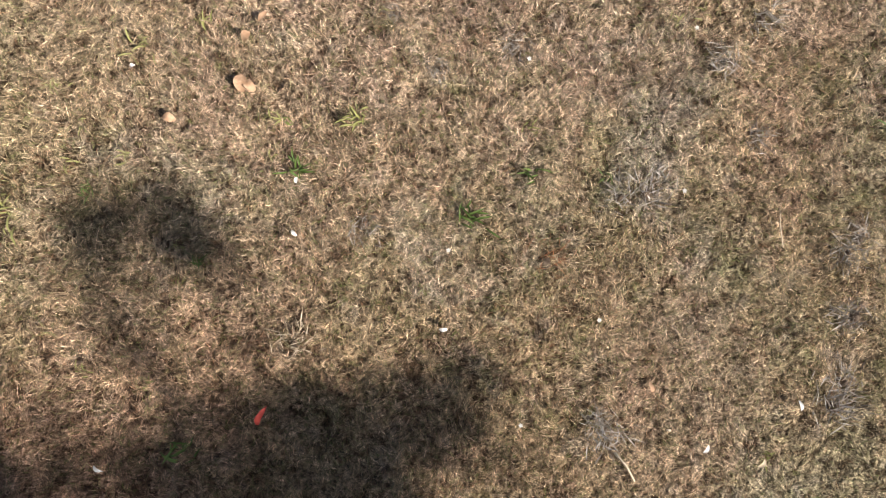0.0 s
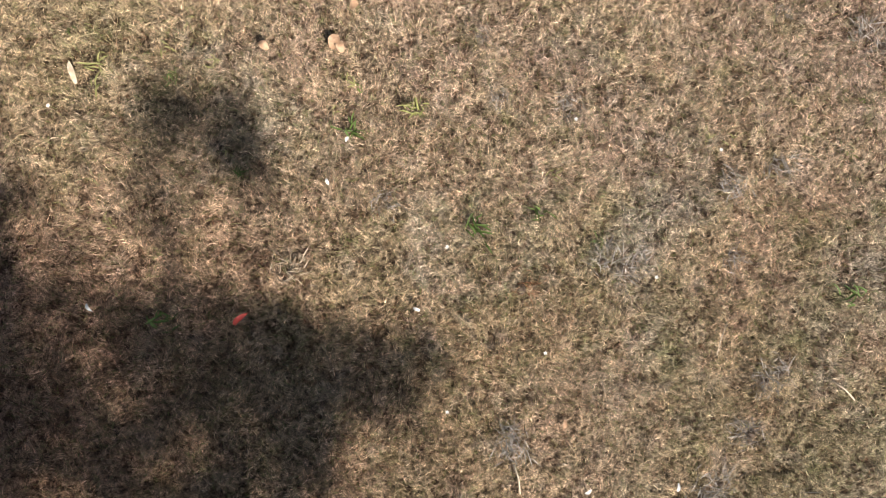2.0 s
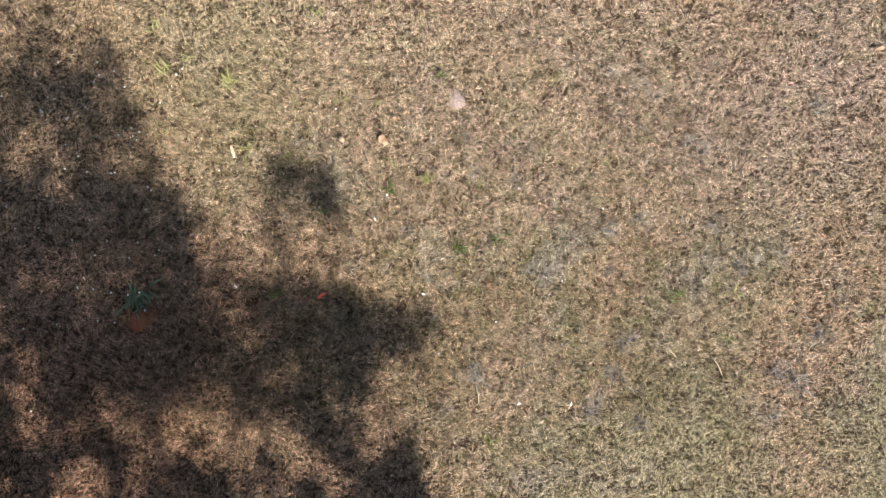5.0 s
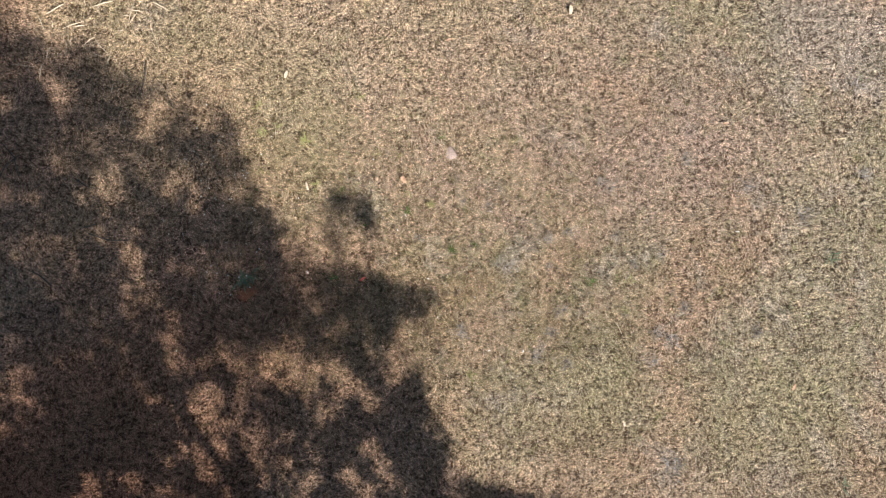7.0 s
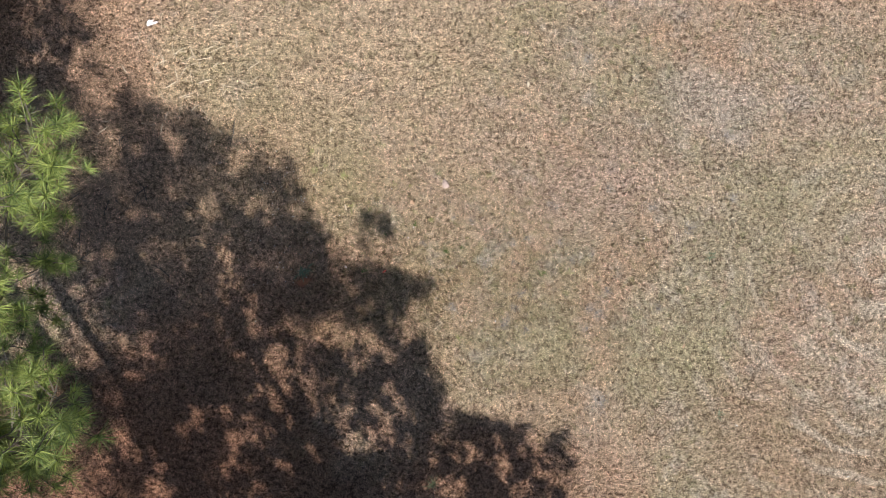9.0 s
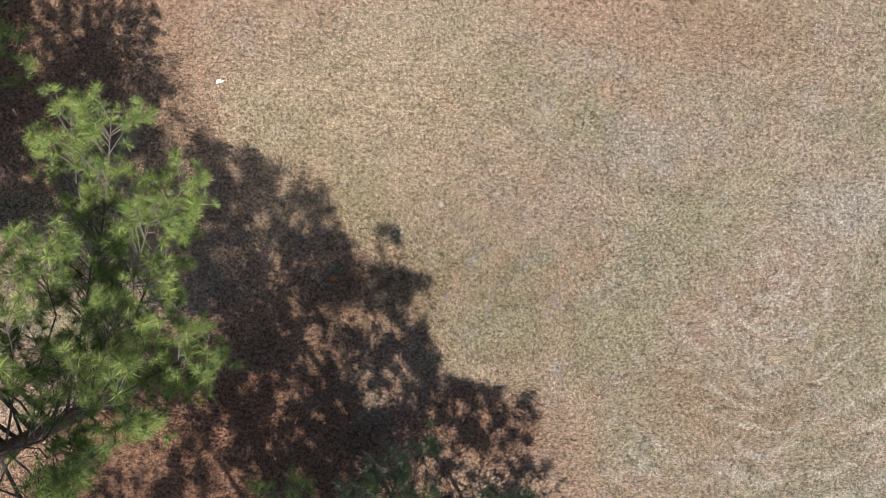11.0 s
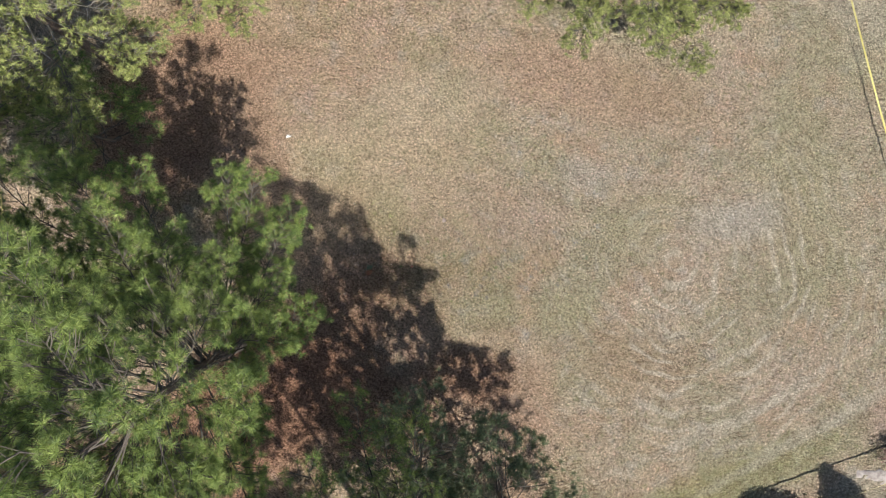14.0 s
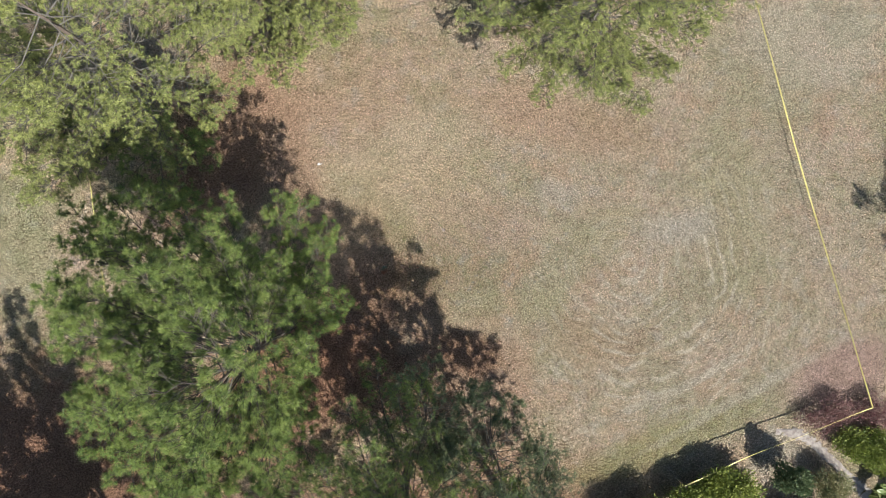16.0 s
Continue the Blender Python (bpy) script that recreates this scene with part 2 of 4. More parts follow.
M_GROUND = ground_material()
M_GRASS = grass_material("dry_grass", (0.06, 0.38, 0.9, 1.75), 0.36, fleck=0.6)
M_GRASS_MID = grass_material("dry_grass_of_the_field", (0.35, 0.68, 1.0, 1.4), 0.4, 0.3, 0.5)
M_GRASS_FAR = grass_material("dry_grass_by_the_trees", (0.45, 0.75, 1.0, 1.3), 0.4, 0.2)
M_BARK = plain_material("pine_bark", (0.07, 0.052, 0.042), (0.19, 0.14, 0.11), 28.0, 0.95, 0.9)
M_TWIG = plain_material("twig_bark", (0.055, 0.043, 0.033), (0.125, 0.10, 0.08), 40.0, 0.9, 0.5)
M_NEEDLE = leaf_material("pine_needles", (0.065, 0.10, 0.038), (0.185, 0.25, 0.068), (0.42, 0.47, 0.13))
M_NEEDLE_DULL = leaf_material("dull_pine_needles", (0.075, 0.105, 0.055), (0.17, 0.205, 0.105), (0.33, 0.355, 0.19))
M_NEEDLE_PALE = leaf_material("pale_pine_needles", (0.10, 0.12, 0.04), (0.28, 0.305, 0.085), (0.54, 0.54, 0.20), 0.3)
M_TWIG_GREY = plain_material("grey_twig_bark", (0.07, 0.058, 0.048), (0.19, 0.165, 0.14), 40.0, 0.9, 0.5)


# ---- mesh helpers ----
def mesh_of(name, verts, tris, material, smooth=False):
    verts, tris = np.asarray(verts, np.float32), np.asarray(tris, np.int32)
    me = bpy.data.meshes.new(name)
    me.vertices.add(len(verts))
    me.vertices.foreach_set("co", verts.ravel())
    me.loops.add(tris.size)
    me.loops.foreach_set("vertex_index", tris.ravel())
    me.polygons.add(len(tris))
    me.polygons.foreach_set("loop_start", np.arange(0, tris.size, tris.shape[1], dtype=np.int32))
    me.polygons.foreach_set("use_smooth", np.full(len(tris), smooth))
    me.update(calc_edges=True)
    me.validate()
    me.materials.append(material)
    return me


def part(name, arrays, material, parent, label="", smooth=False):
    ob = new(name, mesh_of(name, *arrays, material, smooth))
    ob.parent = parent
    return tagged(ob, label)


def join(pieces):
    """One pair of arrays out of many."""
    vs, ts, n = [], [], 0
    for v, t in pieces:
        vs.append(v)
        ts.append(np.asarray(t) + n)
        n += len(v)
    return np.concatenate(vs), np.concatenate(ts)


def tube(points, radii, sides=6, caps=True):
    """A tapered round tube along a line of points."""
    p = np.asarray(points, float)
    d = np.gradient(p, axis=0)
    d /= np.linalg.norm(d, axis=1)[:, None] + 1e-9
    ref = np.array([0.0, 0.0, 1.0]) if abs(d[:, 2]).mean() < 0.8 else np.array([1.0, 0.0, 0.0])
    u = np.cross(d, ref)
    u /= np.linalg.norm(u, axis=1)[:, None] + 1e-9
    w = np.cross(d, u)
    a = np.linspace(0, 2 * np.pi, sides, endpoint=False)
    ring = u[:, None] * np.cos(a)[:, None] + w[:, None] * np.sin(a)[:, None]
    v = (p[:, None] + ring * np.asarray(radii)[:, None, None]).reshape(-1, 3)
    t = []
    for i in range(len(p) - 1):
        for k in range(sides):
            a0, b0 = i * sides + k, i * sides + (k + 1) % sides
            t += [(a0, b0, b0 + sides), (a0, b0 + sides, a0 + sides)]
    for k in range(1, sides - 1 if caps else 1):
        t.append((0, k + 1, k))
        e = (len(p) - 1) * sides
        t.append((e, e + k, e + k + 1))
    return v, np.array(t)


def knot(i, j, seed):
    """A fixed random number, 0 to 1, for a pair of whole numbers."""
    i, j = np.asarray(i, np.int64), np.asarray(j, np.int64)
    h = (i * 374761393 + j * 668265263 + seed * 144664) & 0x7FFFFFFF
    h = ((h ^ (h >> 13)) * 1274126177) & 0x7FFFFFFF
    return ((h ^ (h >> 16)) & 0xFFFF) / 65535.0


def lattice(x, y, seed):
    """Smooth value noise, 0 to 1, one knot a metre, each seed turned its own way."""
    ca, sa = math.cos(seed * 0.83 + 0.4), math.sin(seed * 0.83 + 0.4)
    x, y = ca * x - sa * y, sa * x + ca * y
    xi, yi = np.floor(x).astype(np.int64), np.floor(y).astype(np.int64)
    fx, fy = x - xi, y - yi
    fx, fy = fx * fx * (3 - 2 * fx), fy * fy * (3 - 2 * fy)

    a, b, c, d = knot(xi, yi, seed), knot(xi + 1, yi, seed), knot(xi, yi + 1, seed), knot(xi + 1, yi + 1, seed)
    return (a * (1 - fx) + b * fx) * (1 - fy) + (c * (1 - fx) + d * fx) * fy


def lie(x, y):
    """The height of the ground: small hummocks, and low ridges left by a mower that turned."""
    x, y = np.asarray(x, float), np.asarray(y, float)
    near = np.clip((34 - np.hypot(x, y)) / 12, 0, 1)
    h = 0.028 * (lattice(x * 2.2, y * 2.2, 1) - 0.5) + 0.026 * (lattice(x * 4.6, y * 4.6, 2) - 0.5) + 0.03 * (lattice(x * 0.7, y * 0.7, 3) - 0.5)
    h = h + 0.026 * (lattice(x * 7.7 + 3, y * 7.7, 6) - 0.5) + 0.027 * (lattice(x * 15.3, y * 15.3 + 5, 7) - 0.5)
    r = np.hypot(x - 6.4, y + 0.4) + 0.7 * lattice(x * 0.6, y * 0.6, 5)
    side = np.clip(0.9 + (x - 6.4 - 0.8 * (y + 0.4)) / 3, 0, 1)
    arc = np.clip(1.5 - np.abs(r - 3.4) / 1.6, 0, 1) * side * np.clip(1.6 * lattice(x * 1.3, y * 1.3, 8) - 0.2, 0, 1)
    h = h + 0.042 * arc * np.sin(r * 2 * np.pi / 0.36 + 2 * lattice(x, y, 13))
    return h * near


# ---- the ground ----
def axis_knots(low, high, step):
    inner = list(np.arange(low, high + step / 2, step))
    out, s = [], step
    while sum(out) < 1500:
        s *= 1.45
        out.append(s)
    left = low - np.cumsum(out)
    right = inner[-1] + np.cumsum(out)
    return np.array(list(left[::-1]) + inner + list(right))


def build_ground():
    gx, gy = axis_knots(-17, 17.5, 0.085), axis_knots(-11, 10.5, 0.085)
    X, Y = np.meshgrid(gx, gy)
    v = np.c_[X.ravel(), Y.ravel(), lie(X, Y).ravel()]
    i = np.arange(len(gx) * len(gy)).reshape(len(gy), len(gx))
    q = np.stack([i[:-1, :-1], i[:-1, 1:], i[1:, 1:], i[1:, :-1]], -1).reshape(-1, 4)
    ob = new("ground", mesh_of("ground", v, q, M_GROUND, True))
    tagged(ob, "dry mown turf over reddish sandy soil", "ground", kind="structure")


build_ground()


def blades(rng, x, y, length, width, lean, bent, gather):
    """Grass blades that lean over and curl, gathered into tufts that many metres apart: arrays for one mesh."""
    n = len(x)
    ca, sa = math.cos(0.6), math.sin(0.6)
    ux, uy = (ca * x - sa * y) / gather, (sa * x + ca * y) / gather
    gx, gy = np.floor(ux), np.floor(uy + 0.5 * (np.floor(ux) % 2))
    hx, hy, hz = (knot(gx, gy, seed) for seed in (21, 22, 23))
    px, py = (gx - 0.2 + 1.4 * hx) * gather, (gy - 0.5 * (gx % 2) - 0.2 + 1.4 * hy) * gather
    cx, cy = ca * px + sa * py, ca * py - sa * px
    pull = rng.uniform(0.0, 0.7, n) * (hz > 0.25)
    x, y = x + (cx - x) * pull, y + (cy - y) * pull
    az = np.arctan2(y - cy, x - cx) + rng.normal(0, 1.0, n)
    az = np.where(rng.uniform(0, 1, n) < 0.4, rng.uniform(0, 2 * np.pi, n), az)
    tall = 0.55 + 0.95 * lattice(x * 7.1, y * 7.1, 24)
    l = length * rng.uniform(0.5, 1.4, n) * (0.75 + 0.5 * hz)
    w = width * rng.uniform(0.6, 1.3, n)
    lean = lean + rng.normal(0, 0.28, n)
    d = np.c_[np.cos(az), np.sin(az)]
    bend = rng.normal(0, 0.75, n)
    d2 = np.c_[np.cos(az + bend), np.sin(az + bend)]
    up, out = np.cos(lean) * l * tall, np.sin(lean) * l
    flat = np.c_[x, y]
    mid = flat + d * (out * 0.5)[:, None]
    tip = mid + d2 * (out * 0.55)[:, None]
    root = np.c_[flat, lie(x, y) - 0.002]
    mid = np.c_[mid, lie(mid[:, 0], mid[:, 1]) + np.maximum(up * 0.7, 0.004)]
    tip = np.c_[tip, lie(tip[:, 0], tip[:, 1]) + np.maximum(up * rng.uniform(0.3, 1.05, n), 0.003)]
    side = np.c_[-d[:, 1] * w / 2, d[:, 0] * w / 2, rng.normal(0, 0.3, n) * w]
    k = np.arange(n)[:, None]
    if bent:
        v = np.stack([root, mid - side, mid + side, tip], 1).reshape(-1, 3)
        t = np.concatenate([4 * k + (0, 2, 1), 4 * k + (1, 2, 3)])
    else:
        v = np.stack([root - side, root + side, tip], 1).reshape(-1, 3)
        t = 3 * k + (0, 1, 2)
    return v, t


def build_grass():
    rng = np.random.default_rng(11)

    def spots(n, x0, x1, y0, y1):
        return rng.uniform(x0, x1, n), rng.uniform(y0, y1, n)

    def thin(x, y, bare=1.0):
        gone = np.clip(lattice(x * 3.1 + 7, y * 3.1, 4) * 1.5 - 0.75, 0, 1) + np.clip(lattice(x * 13, y * 13, 12) * 1.7 - 0.85, 0, 1)
        keep = rng.uniform(0, 1, len(x)) > gone * bare
        return x[keep], y[keep]

    def edge(x, y, box):
        return np.minimum.reduce([x - box[0], box[1] - x, y - box[2], box[3] - y])

    core, near, middle = (-2.2, 2.4, -1.6, 1.35), (-3.4, 3.6, -2.3, 2.1), (-6.8, 7.0, -4.2, 4.0)
    x, y = thin(*spots(360000, *core), 0.3)
    keep = edge(x, y, core) > rng.uniform(0, 0.9, len(x)) ** 1.4
    curled = blades(rng, x[keep], y[keep], 0.042, 0.0015, 1.1, True, 0.045)
    x, y = thin(*spots(330000, *near), 0.5)
    keep = edge(x, y, near) > rng.uniform(0, 0.8, len(x)) ** 1.5
    short = blades(rng, x[keep], y[keep], 0.034, 0.0021, 1.05, False, 0.05)
    fine = join([curled, short])
    x, y = thin(*spots(250000, *middle))
    keep = (edge(x, y, near) < rng.uniform(0, 1.0, len(x))) & (edge(x, y, middle) > rng.uniform(0, 1.2, len(x)))
    mid = blades(rng, x[keep], y[keep], 0.04, 0.0055, 0.9, False, 0.065)
    far_box = (-17, 17.3, -10.5, 10.2)
    x, y = thin(*spots(240000, *far_box))
    keep = edge(x, y, middle) < rng.uniform(0, 1.2, len(x))
    far = blades(rng, x[keep], y[keep], 0.042, 0.013, 0.9, False, 0.09)
    for arrays, material, label in ((fine, M_GRASS, "short matted dry grass, straw brown with some green"), (mid, M_GRASS_MID, "short matted dry grass of the field"), (far, M_GRASS_FAR, "mown dry grass towards the edges of the field")):
        ob = new("grass", mesh_of("grass", *arrays, material))
        tagged(ob, label, "grass", kind="stuff")


build_grass()


# ---- pines ----
def tufts(rng, tips, ways, reach, count, width):
    """Bursts of long needles at the twig tips."""
    n = len(tips)
    way = np.repeat(ways, count, 0)
    tip = np.repeat(tips, count, 0)
    m = n * count
    r = np.cross(way, rng.normal(0, 1, (m, 3)))
    r /= np.linalg.norm(r, axis=1)[:, None] + 1e-9
    open_to = rng.uniform(0.0, 1.0, m) ** 0.55 * 1.65
    d = r * np.sin(open_to)[:, None] + way * np.cos(open_to)[:, None]
    l = (reach * rng.uniform(0.85, 1.15, n)).repeat(count) * rng.uniform(0.85, 1.08, m)
    root = tip - way * (rng.uniform(0, 0.06, m))[:, None]
    end = root + d * l[:, None]
    end[:, 2] -= 0.10 * l * l / reach
    side = np.cross(d, rng.normal(0, 1, (m, 3)))
    side /= np.linalg.norm(side, axis=1)[:, None]
    side *= width / 2
    v = np.stack([root - side, root + side, end], 1).reshape(-1, 3)
    return v, np.arange(3 * m).reshape(-1, 3)


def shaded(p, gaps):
    """Whether a twig grows at a place: crowns are shaped so that their shade leaves sun patches open and ends where the
    sunlit turf begins.
    """
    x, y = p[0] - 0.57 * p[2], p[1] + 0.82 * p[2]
    if x > np.interp(-y, [-k[1] for k in SHADE_EDGE], [k[0] for k in SHADE_EDGE]) - 0.1:
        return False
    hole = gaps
    for cx, cy, rx, ry, amount in SUN_PATCHES:
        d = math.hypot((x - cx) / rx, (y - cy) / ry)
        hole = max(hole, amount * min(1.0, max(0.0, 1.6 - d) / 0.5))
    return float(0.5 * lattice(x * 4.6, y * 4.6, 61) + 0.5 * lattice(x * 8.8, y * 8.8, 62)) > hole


# outline of the crowns' shade on the ground, and sunlit patches within it
SHADE_EDGE = ((-5.3, 5.1), (-4.8, 4.06), (-4.5, 3.4), (-4.4, 2.76), (-3.9, 1.95), (-3.2, 1.84), (-3.0, 1.62), (-2.6, 1.48), (-2.0, 1.34), (-1.8, 1.09), (-1.68, 0.65), (-1.62, 0.5), (-0.46, 0.42), (-0.44, 0.0), (-0.55, -0.25), (-0.3, -0.4),
              (0.12, -0.45), (0.16, -0.65), (0.0, -0.86), (0.08, -1.45), (0.15, -1.75), (0.42, -1.95), (0.27, -2.27), (0.5, -2.35), (1.0, -2.53), (2.1, -2.62), (2.25, -2.95), (2.22, -3.35), (2.57, -3.68), (2.62, -4.1), (3.4, -6.0))
SUN_PATCHES = ((2.0, -4.6, 1.2, 1.1, 0.5), (0.3, -4.7, 1.0, 0.8, 0.47), (-1.6, -1.55, 0.95, 0.42, 0.52), (-0.6, -2.5, 0.8, 0.4, 0.52), (-0.75, -0.2, 0.35, 0.09, 0.85), (-4.1, -1.35, 0.5, 0.3, 0.38), (-2.15, 0.5, 0.35, 0.25, 0.48), (-2.5, 1.15, 0.3, 0.25, 0.48),
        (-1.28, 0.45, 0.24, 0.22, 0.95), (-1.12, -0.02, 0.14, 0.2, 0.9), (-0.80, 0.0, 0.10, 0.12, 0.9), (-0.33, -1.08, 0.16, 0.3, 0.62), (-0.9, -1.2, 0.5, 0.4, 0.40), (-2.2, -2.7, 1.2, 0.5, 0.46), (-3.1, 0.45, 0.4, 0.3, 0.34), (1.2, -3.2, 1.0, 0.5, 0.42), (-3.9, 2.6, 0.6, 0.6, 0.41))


def limb(rng, start, tip, thick, twigs, spread, fork, gaps=None, base=(0, 0)):
    """A limb from start to tip with twigs; returns the wood, the twig tips and their ways."""
    start, tip = np.array(start, float), np.array(tip, float)
    d = tip - start
    length = np.linalg.norm(d)
    f = np.linspace(0, 1, 6)[:, None]
    sag = np.array([0, 0, -0.10 * length]) * np.sin(np.pi * f)
    wob = rng.normal(0, 0.025 * length, (6, 3)) * np.sin(np.pi * f)
    line = start + d * f + sag + wob
    wood = [tube(line, np.interp(f[:, 0], [0, 1], [thick, thick * 0.25]), 6)]
    tips, ways = [tip], [d / length + np.array([0, 0, 0.4])]
    flat = np.array([-d[1], d[0], 0])
    flat /= np.linalg.norm(flat) + 1e-9
    for k in range(twigs):
        g = 1 - 0.72 * rng.uniform(0, 1) ** 1.25
        at = np.array([np.interp(g, f[:, 0], line[:, j]) for j in range(3)])
        side = rng.choice([-1, 1])
        out = d / length * rng.uniform(0.5, 1.0) + flat * side * rng.uniform(0.3, 1.1) + np.array([0, 0, rng.uniform(-0.15, 0.6)])
        out /= np.linalg.norm(out)
        l = spread * rng.uniform(0.3, 0.85) * (1.15 - 0.6 * g)
        end = at + out * l
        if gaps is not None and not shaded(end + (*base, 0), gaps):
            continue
        wood.append(tube([at, at + out * l * 0.5 + rng.normal(0, 0.03 * l, 3), end], [min(0.008, thick * 0.28), 0.0055, 0.0035], 3, False))
        tips.append(end)
        ways.append(out + np.array([0, 0, 0.8]))
        for j in range(rng.integers(*fork)):
            o2 = out + rng.normal(0, 0.6, 3) + np.array([0, 0, 0.2])
            o2 /= np.linalg.norm(o2)
            a2 = at + out * l * rng.uniform(0.35, 0.9)
            e2 = a2 + o2 * rng.uniform(0.14, 0.30)
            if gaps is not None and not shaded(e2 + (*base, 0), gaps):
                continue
            wood.append(tube([a2, e2], [0.0045, 0.003], 3, False))
            tips.append(e2)
            ways.append(o2 + np.array([0, 0, 0.6]))
    ways = np.array(ways)
    ways /= np.linalg.norm(ways, axis=1)[:, None]
    return join(wood), np.array(tips), ways


def pine(seed, base, height, crown_base, radius, limbs, label, needle=None, reach=0.17, width=0.0085, count=40, lean=(0, 0), extra=(), thick=0.13, twigs=30, shape=None, spread=0.95, fork=(2, 4), gaps=None, bark=None):
    rng = np.random.default_rng(seed)
    needle = needle or M_NEEDLE
    tree = new("pine_tree")
    tree.location = (*base, float(lie(base[0], base[1])) - 0.03)
    tagged(tree, label, "tree", "pines round the field")
    f = np.linspace(0, 1, 9)
    line = np.c_[lean[0] * f + 0.08 * np.sin(5 * f + seed), lean[1] * f + 0.08 * np.cos(4 * f + seed) - 0.08, height * f]
    line[0, :2] = 0
    radii = np.interp(f, [0, 0.04, 0.6, 1], [thick * 1.35, thick, thick * 0.6, 0.015])
    part("trunk", tube(line, radii, 10), M_BARK, tree, "dark furrowed pine bark", True)
    ends = []
    for k in range(limbs):
        g = (k + 0.5) / limbs
        z = crown_base + (height - crown_base) * (g * 0.94)
        az = k * 2.39996 + rng.normal(0, 0.25)
        u = (z - crown_base) / (height - crown_base)
        r = radius * (0.45 + 0.55 * np.sqrt(max(0.0, 1 - (max(0, u - 0.3) / 0.7) ** 1.8))) * rng.uniform(0.62, 1.12) * (shape(az % (2 * np.pi)) if shape else 1.0)
        ends.append((np.cos(az) * r, np.sin(az) * r, z + r * rng.uniform(0.05, 0.35), z))
    ends += [(x - base[0], y - base[1], z, max(crown_base * 0.8, z - 0.3 * math.hypot(x - base[0], y - base[1]))) for x, y, z in extra]
    ends.append((lean[0] + 0.05, lean[1], height + 0.15, height - 0.5))
    for ex, ey, ez, z0 in ends:
        at = np.array([np.interp(min(z0, height), line[:, 2], line[:, j]) for j in range(3)])
        long = math.hypot(ex - at[0], ey - at[1])
        wood, tips, ways = limb(rng, at, (ex, ey, ez), 0.008 + 0.004 * long, int(5 + twigs * max(0.4, long / 2.2)), spread, fork, gaps, base)
        b = part("branch", wood, bark or M_TWIG, tree)
        part("needles", tufts(rng, tips, ways, reach, count, width), needle, b)
    return tree


pine(3, (-4.8, -2.2), 10.2, 4.0, 2.5, 30, "tall pine with dense tufts of bright green needles", lean=(1.0, 0.0), count=70, width=0.0058, twigs=24, fork=(2, 4), reach=0.125, gaps=0.0,
     extra=((-2.85, 0.6, 4.3), (-4.0, 1.35, 4.6), (-3.44, 1.28, 4.8), (-2.95, -0.8, 5.4), (-2.5, -1.9, 9.0), (-6.7, -0.8, 8.9), (-4.6, 0.45, 8.2), (-2.92, 0.14, 5.0), (-5.0, 1.0, 6.3), (-2.9, -2.4, 6.5),
            (-6.4, -3.0, 9.3), (-5.5, -3.6, 9.5), (-4.6, -4.2, 9.0), (-3.2, -3.9, 8.8), (-6.6, -1.5, 9.4), (-5.5, -0.4, 9.4), (-5.2, -2.4, 10.5), (-2.9, -2.8, 9.2), (-4.3, -1.0, 10.0), (-4.2, -3.2, 10.3),
            (-4.4, -4.9, 8.2), (-3.3, -4.6, 8.4), (-5.5, -4.6, 8.5), (-7.6, -0.8, 8.0), (-7.2, -1.7, 8.6), (-7.0, 0.2, 7.6), (-5.46, -4.75, 8.0), (-4.3, -4.65, 8.0), (-3.4, -5.1, 7.0), (-2.9, -5.0, 6.2), (-3.6, -3.9, 8.5), (-4.1, -0.5, 5.6), (-3.9, -0.2, 5.2), (-3.5, -2.2, 5.4), (-2.3, -1.2, 5.0), (-8.8, 1.0, 5.5), (-7.8, 1.3, 5.8), (-6.8, 1.3, 6.2), (-6.0, 1.2, 6.5), (-7.4, 0.6, 6.8), (-8.2, 0.4, 6.0), (-8.6, -0.6, 6.5), (-9.1, -1.0, 6.2), (-8.3, 0.3, 6.3), (-8.8, -1.7, 6.0), (-7.8, -0.1, 7.0), (-7.2, -3.0, 8.0), (-6.9, -3.8, 8.0), (-6.3, -4.5, 8.0)))
# pines 5 and 7: unseen upper limbs are added where the turf needs shade
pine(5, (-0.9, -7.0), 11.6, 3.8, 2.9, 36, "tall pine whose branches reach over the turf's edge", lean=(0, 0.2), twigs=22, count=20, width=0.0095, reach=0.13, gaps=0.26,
     extra=((1.28, -7.95, 7.5), (0.68, -8.55, 7.5), (1.68, -8.45, 7.5), (1.08, -9.15, 7.5), (0.78, -6.8, 10.5), (0.78, -7.8, 10.5), (0.58, -8.6, 10.5), (0.98, -9.2, 10.5), (1.18, -7.3, 10.5), (0.67, -6.4, 11.0), (0.4, -7.2, 10.8), (-0.4, -7.4, 10.6), (-1.1, -8.2, 10.4), (-0.1, -8.6, 10.2), (-1.5, -7.0, 10.6), (-0.7, -6.5, 11.0), (0.1, -6.8, 10.8), (1.45, -7.87, 8.5), (1.85, -8.17, 8.5), (1.13, -7.08, 9.0), (1.53, -7.68, 9.0), (2.13, -7.58, 9.0), (1.23, -8.38, 9.0), (1.73, -6.48, 9.0), (0.93, -6.18, 9.0), (1.83, -9.38, 9.0), (1.1, -6.6, 9.4), (-1.0, -3.6, 4.5), (0.95, -4.9, 6.0), (-1.35, -3.8, 8.8), (-1.95, -3.4, 7.2), (-0.4, -3.3, 3.8), (-1.6, -3.0, 4.2), (-2.4, -4.4, 8.0), (-2.8, -4.9, 6.5), (0.3, -5.9, 8.0), (-0.4, -8.4, 8.0), (0.5, -7.2, 8.2), (-1.9, -7.4, 6.0), (0.4, -7.8, 6.0), (0.5, -5.9, 9.0), (0.2, -6.6, 9.8), (-1.6, -6.2, 9.0), (-0.6, -7.9, 7.0)))
